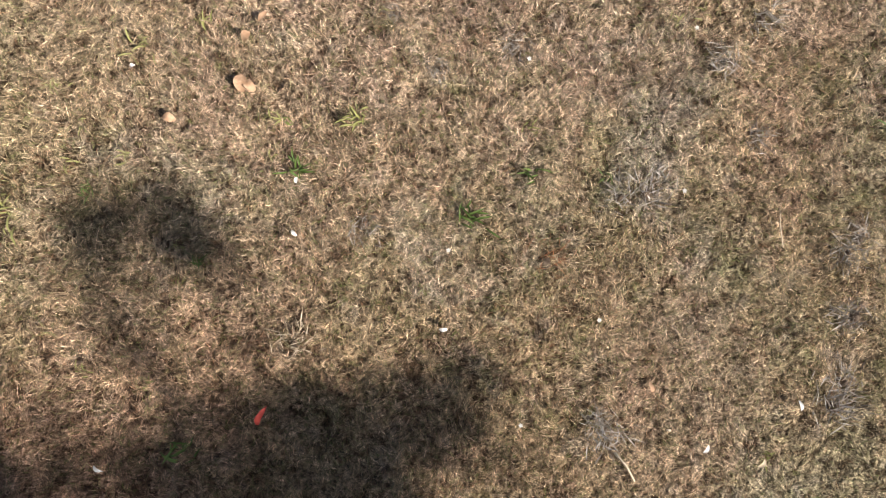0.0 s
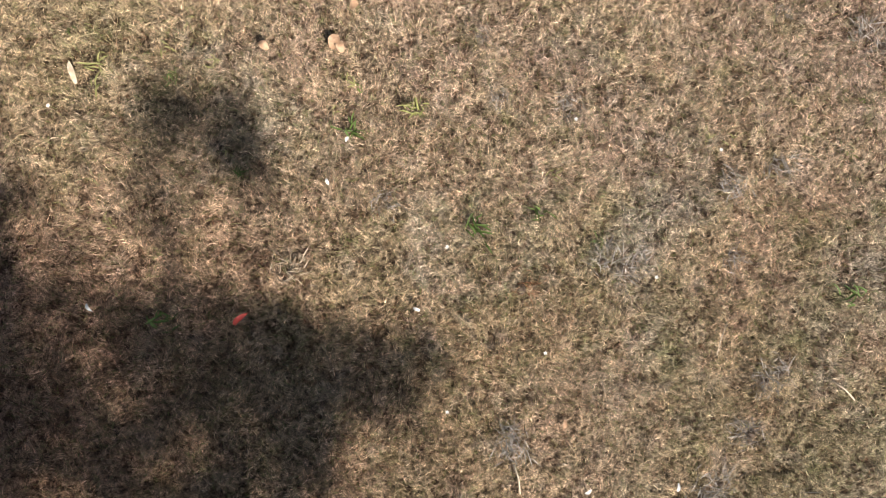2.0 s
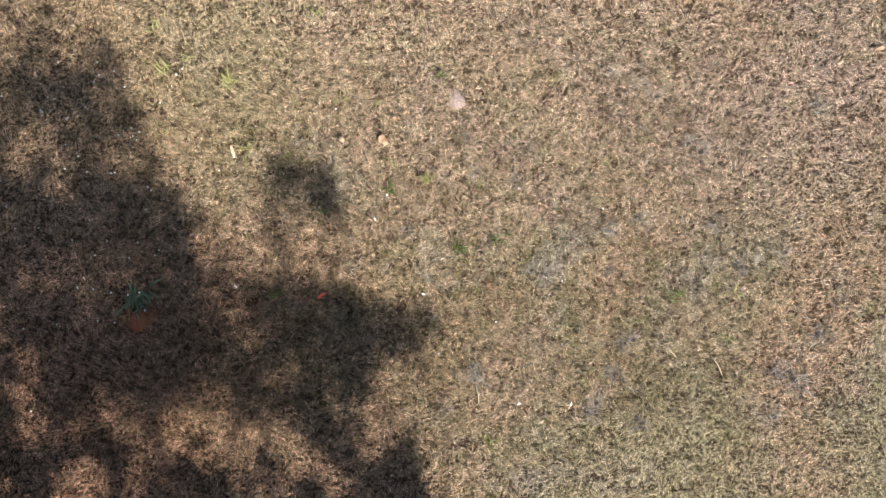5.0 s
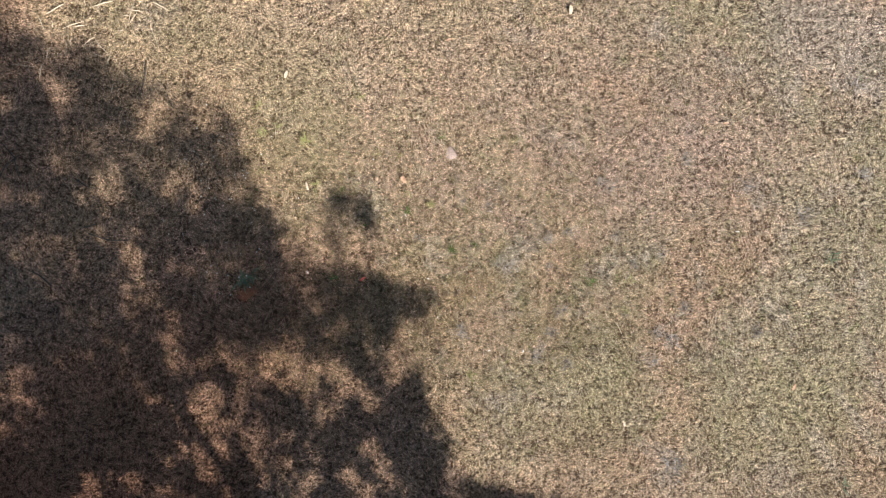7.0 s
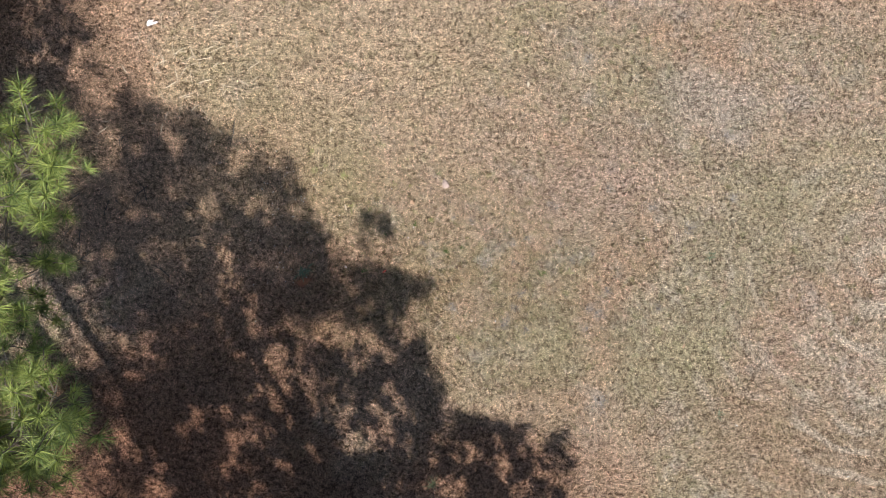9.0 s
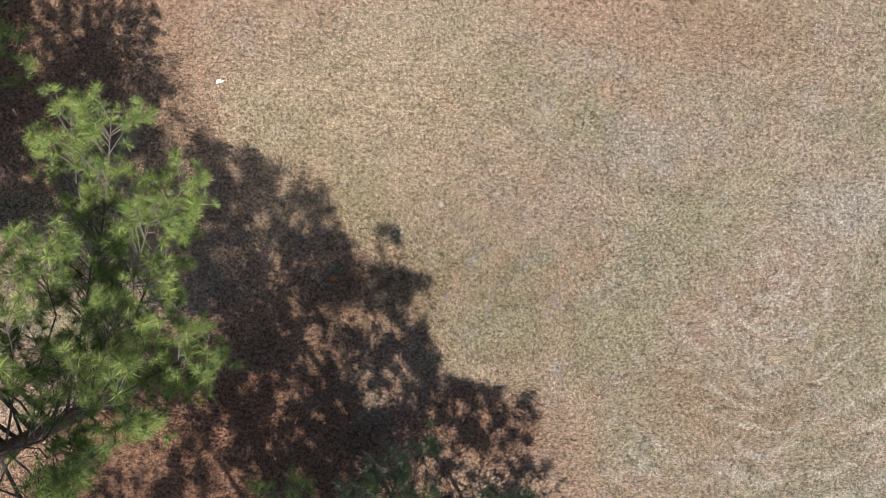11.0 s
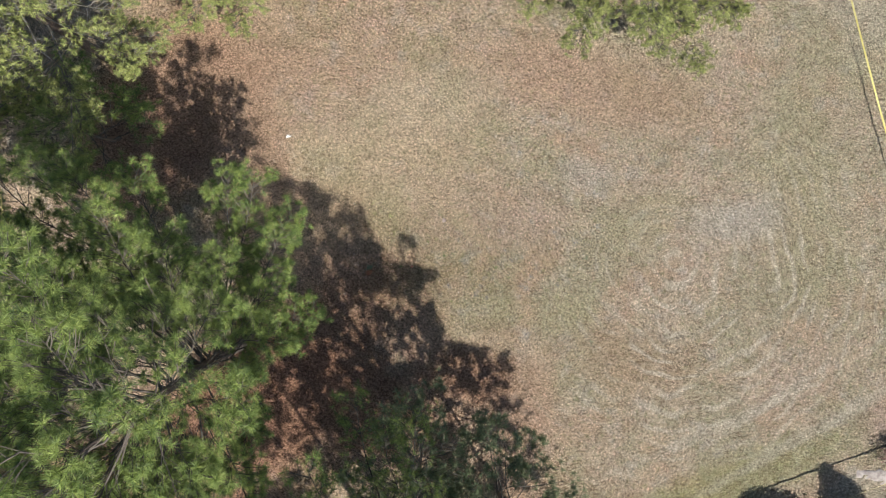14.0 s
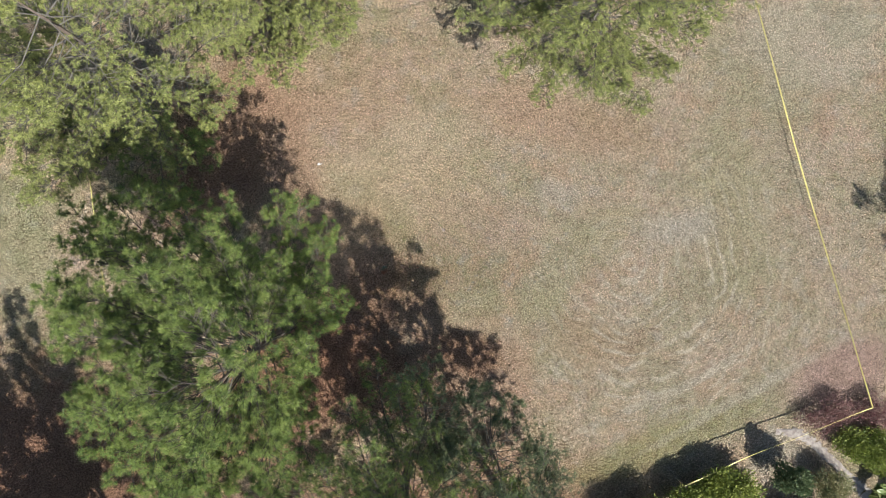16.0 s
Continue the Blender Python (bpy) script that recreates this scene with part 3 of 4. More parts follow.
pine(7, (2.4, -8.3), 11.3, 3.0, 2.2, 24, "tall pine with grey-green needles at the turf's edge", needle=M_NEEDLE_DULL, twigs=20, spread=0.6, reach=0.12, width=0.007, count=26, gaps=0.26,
     extra=((1.8, -6.4, 11.0), (2.2, -6.9, 11.0), (2.7, -7.4, 11.0), (2.4, -7.1, 11.2), (1.5, -5.8, 11.0), (3.82, -6.3, 8.0), (4.05, -6.45, 8.0), (3.6, -6.42, 8.0), (4.27, -6.7, 7.5), (4.0, -6.8, 7.5), (3.7, -6.9, 6.0), (4.85, -6.9, 5.0), (5.0, -7.6, 4.6), (3.1, -6.2, 8.5), (3.0, -6.2, 9.0), (2.5, -6.5, 10.0), (2.0, -6.9, 10.5), (1.03, -5.63, 9.0), (1.51, -5.11, 8.0), (2.12, -5.2, 7.5), (2.34, -5.74, 7.0), (2.75, -4.72, 6.0), (2.6, -4.6, 6.1), (2.92, -4.85, 6.1), (2.5, -5.93, 6.5), (2.65, -6.33, 6.5), (2.8, -7.2, 6.5), (2.3, -7.2, 6.5), (2.56, -5.36, 8.0), (2.16, -5.06, 8.0), (2.66, -5.96, 8.0), (1.66, -4.96, 8.0), (1.16, -4.86, 8.0), (2.7, -5.2, 6.0), (3.5, -5.5, 6.0), (3.0, -5.6, 6.0), (3.05, -6.2, 6.0), (3.6, -6.0, 6.3), (3.0, -5.8, 6.8), (3.47, -6.6, 6.2), (3.4, -7.0, 6.6), (4.23, -7.36, 5.5), (4.75, -7.05, 5.0),
            (5.15, -8.0, 5.0), (4.06, -8.44, 4.5), (1.67, -5.85, 7.5), (1.1, -6.0, 10.2), (3.0, -5.9, 3.2), (4.0, -7.2, 3.2)))
pine(9, (-8.0, 4.8), 9.0, 3.2, 3.3, 36, "pale sunlit pine with grey-green needles", needle=M_NEEDLE_PALE, twigs=24, reach=0.09, width=0.0105, count=26, fork=(3, 6), bark=M_TWIG_GREY,
     extra=((-10.8, 3.2, 3.5), (-11.3, 2.4, 3.0), (-10.2, 2.3, 3.2), (-11.8, 1.7, 2.4), (-9.6, 2.6, 4.0), (-10.6, 4.4, 6.0), (-9.2, 3.4, 7.4), (-8.4, 3.0, 7.8), (-7.0, 3.2, 7.0), (-9.9, 6.0, 7.6)))
pine(11, (-4.9, 8.9), 6.5, 0.8, 2.7, 26, "pale green pine with low drooping branches", needle=M_NEEDLE_PALE, twigs=30, reach=0.09, width=0.0105, count=26, fork=(3, 6), bark=M_TWIG_GREY,
     extra=((-7.43, 6.51, 2.2), (-6.39, 6.31, 1.8), (-5.25, 6.12, 1.6), (-4.0, 6.23, 1.8), (-2.91, 6.53, 2.2), (-2.44, 7.05, 2.6), (-4.8, 5.42, 1.3), (-5.58, 6.64, 2.8), (-6.64, 6.88, 3.0), (-6.7, 6.3, 2.0), (-5.9, 5.5, 1.5), (-4.3, 5.8, 2.0), (-2.7, 6.8, 2.0), (-3.3, 6.3, 3.6), (-7.4, 6.8, 3.0), (-2.4, 7.6, 3.0)))
pine(13, (4.7, 7.2), 8.5, 1.0, 3.0, 32, "broad sunlit pine with yellow-green needles", needle=M_NEEDLE_PALE, twigs=28, reach=0.09, width=0.0105, count=26, fork=(3, 6), bark=M_TWIG_GREY,
     extra=((1.9, 5.4, 3.0), (3.1, 4.9, 3.5), (5.1, 4.5, 2.5), (6.2, 4.5, 2.0), (6.8, 5.4, 2.5), (8.2, 7.1, 3.0), (3.0, 5.4, 6.0), (4.5, 5.3, 4.8), (5.6, 4.9, 3.6), (7.4, 6.2, 3.0), (7.6, 7.2, 4.0), (0.9, 6.6, 3.0), (1.4, 6.1, 5.0), (2.5, 5.4, 4.6)))
# these three stand out of view; 16 and 18 are added to darken a corner
pine(15, (-8.8, -10.9), 8.6, 2.4, 3.6, 32, "tall unseen pine with tufts of long green needles, there to cast shade", count=13, width=0.0348, twigs=26)
pine(16, (-12.4, -11.2), 7.4, 2.2, 3.2, 28, "tall unseen pine with tufts of long green needles, there to cast shade", count=12, width=0.0348, twigs=24)
pine(18, (-10.0, -12.0), 7.6, 1.5, 3.0, 28, "tall unseen pine with tufts of long green needles, there to cast shade", count=12, width=0.0348, twigs=24)
pine(17, (-12.9, 6.3), 8.5, 2.0, 2.8, 26, "pale sunlit pine with grey-green needles", needle=M_NEEDLE_PALE, count=20, width=0.0162, twigs=20, extra=((-11.9, 3.2, 1.4), (-11.2, 3.9, 2.0), (-12.7, 2.7, 1.3)))
pine(19, (18.3, -1.6), 5.0, 1.5, 1.6, 16, "small pine with tufts of long green needles", count=23, width=0.0139)
# out of view as well, kept for the shade it casts
pine(21, (-5.3, -10.8), 9.5, 3.0, 3.2, 22, "tall unseen pine with tufts of long green needles, there to cast shade", count=17, width=0.0278, twigs=18)

pine(23, (1.7, -6.1), 4.2, 0.5, 2.1, 28, "young pine in the shade of taller ones", needle=M_NEEDLE_DULL, count=34, width=0.0104, thick=0.05, twigs=24, gaps=0.0)
pine(25, (-0.4, -5.0), 3.2, 0.5, 1.7, 20, "young pine in the shade of taller ones", needle=M_NEEDLE_DULL, count=30, width=0.0104, thick=0.045, twigs=20, gaps=0.05)
# unseen pine added to shade the ground between the crowns
pine(29, (0.6, -10.4), 9.5, 1.8, 2.7, 24, "tall unseen pine with tufts of long green needles, there to cast shade", count=17, width=0.0278, twigs=18)
pine(27, (-8.3, 2.9), 3.0, 0.4, 1.4, 14, "young pine in the shade of taller ones", count=25, width=0.0116, thick=0.045, twigs=14)


# ---- shrubs ----
M_HEDGE = leaf_material("bright_hedge_leaves", (0.10, 0.135, 0.03), (0.21, 0.245, 0.05), (0.38, 0.39, 0.10), 0.25)
M_DEEP = leaf_material("deep_green_leaves", (0.05, 0.08, 0.035), (0.10, 0.14, 0.06), (0.20, 0.23, 0.11), 0.2)
M_TANSHRUB = leaf_material("tan_green_leaves", (0.12, 0.15, 0.06), (0.27, 0.25, 0.12), (0.46, 0.39, 0.22), 0.2)
M_PLUM = leaf_material("plum_leaves", (0.10, 0.035, 0.04), (0.22, 0.09, 0.09), (0.44, 0.28, 0.24), 0.2)
M_PALM = leaf_material("palm_leaves", (0.10, 0.14, 0.04), (0.18, 0.22, 0.07), (0.30, 0.31, 0.12), 0.2, 0.4)
M_STEM = plain_material("shrub_stem", (0.16, 0.11, 0.09), (0.30, 0.22, 0.18), 50.0, 0.9, 0.4)


def leaves(rng, at, ways, size, slim=0.28):
    """A pointed leaf of two triangles at each place."""
    n = len(at)
    side = np.cross(ways, rng.normal(0, 1, (n, 3)))
    side /= np.linalg.norm(side, axis=1)[:, None]
    l = size * rng.uniform(0.6, 1.3, n)[:, None]
    mid = at + ways * l * 0.5
    v = np.stack([at, mid - side * l * slim, at + ways * l, mid + side * l * slim], 1).reshape(-1, 3)
    k = 4 * np.arange(n)[:, None]
    return v, np.concatenate([k + (0, 1, 2), k + (0, 2, 3)])


def shrub(seed, x, y, wide, deep, high, material, count, size, label, lobes=9, turn=0.0, bare=0.0, low=0.1, group="shrubs by the path"):
    """A leafy shrub: stems from the root, and leaves round the ends of the stems."""
    rng = np.random.default_rng(seed)
    ob = new("shrub")
    ob.location, ob.rotation_euler = (x, y, float(lie(x, y)) - 0.02), (0, 0, radians(turn))
    tagged(ob, label, "shrub", group)
    heads = []
    for k in range(lobes):
        a, r = k * 2.39996 + rng.normal(0, 0.3), math.sqrt((k + 0.5) / lobes)
        h = high * (low + (1 - low) * math.sqrt(max(0.0, 1 - r * r * 0.75))) * rng.uniform(0.7, 1.0)
        heads.append(np.array([math.cos(a) * r * wide * 0.75, math.sin(a) * r * deep * 0.75, h * 0.72]))
    for h in heads:
        mid = h * np.array([0.45, 0.45, 0.6]) + rng.normal(0, 0.03, 3)
        wood = [tube([(0.04 * h[0], 0.04 * h[1], 0), mid, h], [0.022, 0.016, 0.008], 5)]
        for j in range(int(5 + 16 * bare)):
            d = rng.normal(0, 1, 3)
            d[2] = abs(d[2]) * 0.9
            d /= np.linalg.norm(d)
            s = mid + (h - mid) * rng.uniform(0.2, 1.0)
            wood.append(tube([s, s + d * rng.uniform(0.2, 0.45) * min(wide, deep, high)], [0.006, 0.003], 4))
        stem = part("stem", join(wood), M_STEM, ob)
        m = count // lobes
        d = rng.normal(0, 1, (m, 3))
        d /= np.linalg.norm(d, axis=1)[:, None]
        rad = np.array([wide, deep, high * 0.62]) * (0.95 / math.sqrt(lobes) + 0.13)
        bump = 0.72 + 0.5 * rng.uniform(0, 1, m)
        at = h + d * rad * (bump * rng.uniform(0.05, 1.0, m) ** 0.45)[:, None]
        at[:, 2] = np.maximum(at[:, 2], 0.03)
        way = d + rng.normal(0, 0.55, (m, 3)) + (0, 0, 0.3)
        way /= np.linalg.norm(way, axis=1)[:, None]
        part("foliage", leaves(rng, at, way, size), material, stem)
    return ob


shrub(31, 8.98, -7.88, 1.6, 0.9, 1.25, M_HEDGE, 17000, 0.09, "broad hedge shrub with yellow-green leaves", lobes=15, turn=20, low=0.6)
shrub(32, 6.7, -8.95, 1.7, 0.95, 1.6, M_HEDGE, 11000, 0.095, "hedge shrub with yellow-green leaves", lobes=13, turn=20, low=0.6)
shrub(33, 12.83, -7.56, 0.66, 0.62, 1.1, M_TANSHRUB, 6500, 0.065, "rounded shrub with tan and green leaves", lobes=10, low=0.5)
shrub(34, 14.2, -6.45, 1.25, 0.8, 0.9, M_HEDGE, 12000, 0.075, "spreading bright green shrub beside the path", lobes=14, turn=-25)
shrub(35, 12.84, -5.32, 1.0, 0.7, 0.8, M_PLUM, 3600, 0.055, "twiggy shrub with sparse plum-red leaves", lobes=10, bare=1.0, turn=15)
shrub(36, 14.34, -5.32, 0.8, 0.7, 0.7, M_PLUM, 2800, 0.055, "twiggy shrub with sparse plum-red leaves", lobes=8, bare=1.0)
shrub(37, 11.32, -7.19, 0.5, 0.5, 1.9, M_DEEP, 6000, 0.075, "upright shrub with deep green leaves", lobes=9, low=0.3)
shrub(38, 11.99, -8.96, 0.85, 0.8, 1.4, M_DEEP, 7000, 0.085, "rounded shrub with deep green leaves", lobes=9, low=0.4)


def palm(seed, x, y):
    rng = np.random.default_rng(seed)
    ob = tagged(new("palmetto"), "low palmetto with fans of narrow green leaflets", "palm")
    ob.location = (x, y, float(lie(x, y)) - 0.02)
    for k in range(11):
        a = k * 2.39996
        e = np.array([math.cos(a) * 0.32, math.sin(a) * 0.32, 0.35 + 0.3 * rng.uniform()])
        stalk = part("stalk", tube([(0, 0, 0), e * (0.5, 0.5, 0.65), e], [0.014, 0.01, 0.007], 5), M_PALM, ob)
        n = 26
        sp = np.linspace(-1.5, 1.5, n)
        d = np.c_[np.cos(a + sp), np.sin(a + sp), 0.25 - 0.2 * np.abs(sp)]
        d /= np.linalg.norm(d, axis=1)[:, None]
        part("fan", leaves(rng, np.repeat(e[None], n, 0) + d * 0.02, d, 0.34), M_PALM, stalk)


palm(41, 14.75, -8.05)


# ---- sandy path between the shrubs ----
M_SAND = plain_material("pale_sand", (0.20, 0.16, 0.14), (0.36, 0.31, 0.275), 9.0, 0.95, 0.9)


def build_path():
    rng = np.random.default_rng(5)
    f = np.linspace(0, 1, 40)
    knots = [0, 0.12, 0.25, 0.42, 0.6, 0.78, 1]
    cx, cy = np.interp(f, knots, [11.27, 12.08, 12.55, 13.21, 13.78, 14.44, 15.19]), np.interp(f, knots, [-5.95, -6.01, -6.33, -6.99, -7.56, -8.22, -9.07])
    d = np.gradient(np.c_[cx, cy], axis=0)
    d /= np.linalg.norm(d, axis=1)[:, None]
    half = np.interp(f, [0, 0.15, 0.5, 0.65, 1], [0.14, 0.28, 0.22, 0.32, 0.46])
    rows = []
    for s in np.linspace(-1, 1, 7):
        w = half * s * (1 + (0.45 * rng.normal(0, 1, 40) if abs(s) == 1 else 0))
        x, y = cx - d[:, 1] * w, cy + d[:, 0] * w
        rows.append(np.c_[x, y, lie(x, y) + 0.010 - 0.05 * s ** 4])
    v = np.stack(rows, 1).reshape(-1, 3)
    i = np.arange(280).reshape(40, 7)
    q = np.stack([i[:-1, :-1], i[1:, :-1], i[1:, 1:], i[:-1, 1:]], -1).reshape(-1, 4)
    tagged(new("sandy_path", mesh_of("sandy_path", v, q, M_SAND, True)), "narrow path of pale sand", "path", kind="structure")


build_path()


# ---- barrier tape ----
M_TAPE = plain_material("yellow_tape", (0.58, 0.47, 0.13), (0.74, 0.64, 0.25), 6.0, 0.4, 0.1)
M_STAKE = plain_material("stake_wood", (0.36, 0.27, 0.18), (0.52, 0.42, 0.30), 30.0, 0.85, 0.4)


def stake(x, y, high):
    ob = tagged(new("stake"), "thin wooden stake that holds the yellow tape", "stake", "stakes")
    ob.location = (x, y, float(lie(x, y)) - 0.05)
    part("post", tube([(0, 0, 0), (0, 0, high + 0.02), (0, 0, high + 0.06)], [0.02, 0.019, 0.008], 8), M_STAKE, ob)
    part("knot", tube([(0, 0, high - 0.03), (0, 0, high), (0, 0, high + 0.03)], [0.024, 0.025, 0.024], 8), M_TAPE, ob, "yellow tape wound round the stake")


def tape(seed, a, b, sag, label, bow=0.05, half=0.02):
    rng = np.random.default_rng(seed)
    a, b = np.array(a, float), np.array(b, float)
    n = int(np.linalg.norm(b - a) / 0.09)
    f = np.linspace(0, 1, n)
    line = a + (b - a) * f[:, None]
    line[:, 2] -= sag * 4 * f * (1 - f)
    d = (b - a) / np.linalg.norm(b - a)
    flat = np.cross(d, (0, 0, 1.0))
    line += flat * (bow + 0.03 * np.sin(f * 9 + seed))[:, None] * np.sin(np.pi * f)[:, None]
    turn = 0.6 + 0.45 * np.sin(np.cumsum(rng.normal(0.05, 0.16, n)))
    w = half * (flat * np.cos(turn)[:, None] + np.array([0, 0, 1.0]) * np.sin(turn)[:, None])
    v = np.stack([line - w, line, line + w], 1)
    v[:, 1] += 0.006 * np.cross(w, d) / half
    i = np.arange(3 * n).reshape(n, 3)
    q = np.stack([i[:-1, :-1], i[1:, :-1], i[1:, 1:], i[:-1, 1:]], -1).reshape(-1, 4)
    tagged(new("barrier_tape", mesh_of("barrier_tape", v.reshape(-1, 3), q, M_TAPE, True)), label, "tape", "barrier tapes")


stake(14.12, -5.02, 0.62)
stake(9.37, 12.0, 0.62)
stake(7.93, -7.46, 0.8)
stake(-12.0, 8.4, 0.6)
stake(-10.2, -5.0, 0.6)
tape(51, (14.12, -5.02, 0.58), (9.37, 12.0, 0.58), 0.33, "yellow barrier tape strung low over the turf", 0.12)
tape(52, (14.12, -5.02, 0.58), (7.93, -7.46, 0.75), 0.03, "yellow barrier tape strung over the hedge")
tape(53, (-12.0, 8.4, 0.55), (-10.2, -5.0, 0.55), 0.2, "yellow barrier tape strung under the pines", 0.05, 0.014)


# ---- small things on the turf ----
M_TAN = plain_material("dry_leaf", (0.40, 0.24, 0.14), (0.54, 0.37, 0.24), 60.0, 0.7, 0.3)
M_PALE = plain_material("bleached_straw", (0.50, 0.40, 0.28), (0.66, 0.56, 0.42), 60.0, 0.75, 0.3)
M_WHITE = plain_material("white_scrap", (0.74, 0.72, 0.68), (0.86, 0.85, 0.82), 40.0, 0.6, 0.2)
M_RED = plain_material("red_plastic", (0.62, 0.07, 0.05), (0.75, 0.12, 0.08), 40.0, 0.4, 0.1)
M_WEED = leaf_material("weed_leaves", (0.26, 0.27, 0.09), (0.37, 0.37, 0.14), (0.52, 0.50, 0.24), 0.2)
M_BLUE = leaf_material("blue_green_weed", (0.10, 0.15, 0.09), (0.18, 0.24, 0.14), (0.28, 0.32, 0.20), 0.2)
M_GREENISH = leaf_material("fresh_weed_leaves", (0.13, 0.19, 0.04), (0.22, 0.29, 0.07), (0.36, 0.41, 0.14), 0.2)
M_LEAFY = leaf_material("dark_weed_leaves", (0.07, 0.12, 0.03), (0.13, 0.20, 0.05), (0.24, 0.31, 0.09), 0.2)
M_DEAD = leaf_material("dead_weed", (0.15, 0.13, 0.11), (0.35, 0.32, 0.28), (0.60, 0.56, 0.52), 0.1, 0.85)
M_STRAWRED = leaf_material("red_pine_straw", (0.20, 0.065, 0.03), (0.36, 0.13, 0.06), (0.48, 0.24, 0.12), 0.1, 0.7)
M_SHADED_SOIL = plain_material("shaded_soil", (0.075, 0.052, 0.036), (0.17, 0.125, 0.09), 60.0, 0.95, 0.8)
M_SOIL = plain_material("bare_soil", (0.27, 0.20, 0.17), (0.38, 0.30, 0.26), 50.0, 0.95, 0.7)


def strip(rng, length, width, curl, lift=0.0):
    """A narrow pointed leaf or straw with a fold along it."""
    n = 6
    f = np.linspace(0, 1, n)
    w = width / 2 * np.sqrt(np.clip(np.sin(np.pi * (0.08 + 0.92 * f)), 0, 1))
    y = curl * length * f * f + rng.normal(0, 0.01 * length, n)
    z = lift * np.sin(np.pi * f) + 0.004
    v = np.stack([np.c_[f * length, y - w, z + 0.002], np.c_[f * length, y, z - 0.25 * w], np.c_[f * length, y + w, z + 0.002]], 1).reshape(-1, 3)
    i = np.arange(3 * n).reshape(n, 3)
    q = np.stack([i[:-1, :-1], i[1:, :-1], i[1:, 1:], i[:-1, 1:]], -1).reshape(-1, 4)
    return v, np.concatenate([q[:, [0, 1, 2]], q[:, [0, 2, 3]]])


def lay(ob, x, y, turn=0.0, up=0.022):
    ob.location, ob.rotation_euler = (x, y, float(lie(x, y)) + up), (0, 0, radians(turn))
    return ob


def loose(seed, name, x, y, length, width, turn, material, label, category, group="", curl=0.1, lift=0.012, up=0.026):
    rng = np.random.default_rng(seed)
    ob = new(name, mesh_of(name, *strip(rng, length, width, curl, lift), material, True))
    return tagged(lay(ob, x, y, turn, up), label, category, group)


def rosette(seed, x, y, size, count, material, label, category="weed", flat=0.5):
    """A weed of narrow leaves that spread from one root."""
    rng = np.random.default_rng(seed)
    ob = lay(tagged(new("weed"), label, category, "weeds in the turf"), x, y, up=0.004)
    shapes = [mesh_of("leaf", *strip(rng, size * s, size * 0.10, c, size * 0.16), material, True) for s, c in ((1, 0.15), (0.8, -0.2), (0.65, 0.05), (0.9, -0.1))]
    for k in range(count):
        lf = new("leaf", shapes[k % 4])
        lf.parent = ob
        lf.rotation_euler = (0, -rng.uniform(flat - 0.3, flat + 0.4), rng.normal(seed, 1.3))
        lf.location = (rng.normal(0, size * 0.25), rng.normal(0, size * 0.25), 0.008)
        lf.scale = [rng.uniform(0.4, 1.0)] * 3


def clump(seed, x, y, size, count, material, label, upright=0.5, name="dead_weed", category="weed", slim=0.03):
    """A dry or leafy tuft: a root crown and a spray of fine stalks."""
    rng = np.random.default_rng(seed)
    ob = lay(tagged(new(name), label, category, "dry clumps in the turf"), x, y, up=0.0)
    # dark soil at the root; its colour also holds the shade under the clump
    part("root_crown", tube([(0, 0, -0.01), (0, 0, 0.012), (0, 0, 0.022)], [size * 0.18, size * 0.14, size * 0.05], 9), M_SHADED_SOIL, ob)
    d = rng.normal(0, 1, (count, 3))
    d[:, 2] = np.abs(d[:, 2]) * upright
    d /= np.linalg.norm(d, axis=1)[:, None]
    d = d + (0.9 * math.cos(seed), 0.9 * math.sin(seed), 0.0)
    d /= np.linalg.norm(d, axis=1)[:, None]
    at = rng.normal(0, size * 0.3, (count, 3)) * (1, 1, 0) + (0, 0, 0.012)
    tagged(part("spray", leaves(rng, at, d, size * 0.55, slim), material, ob), kind="stuff")


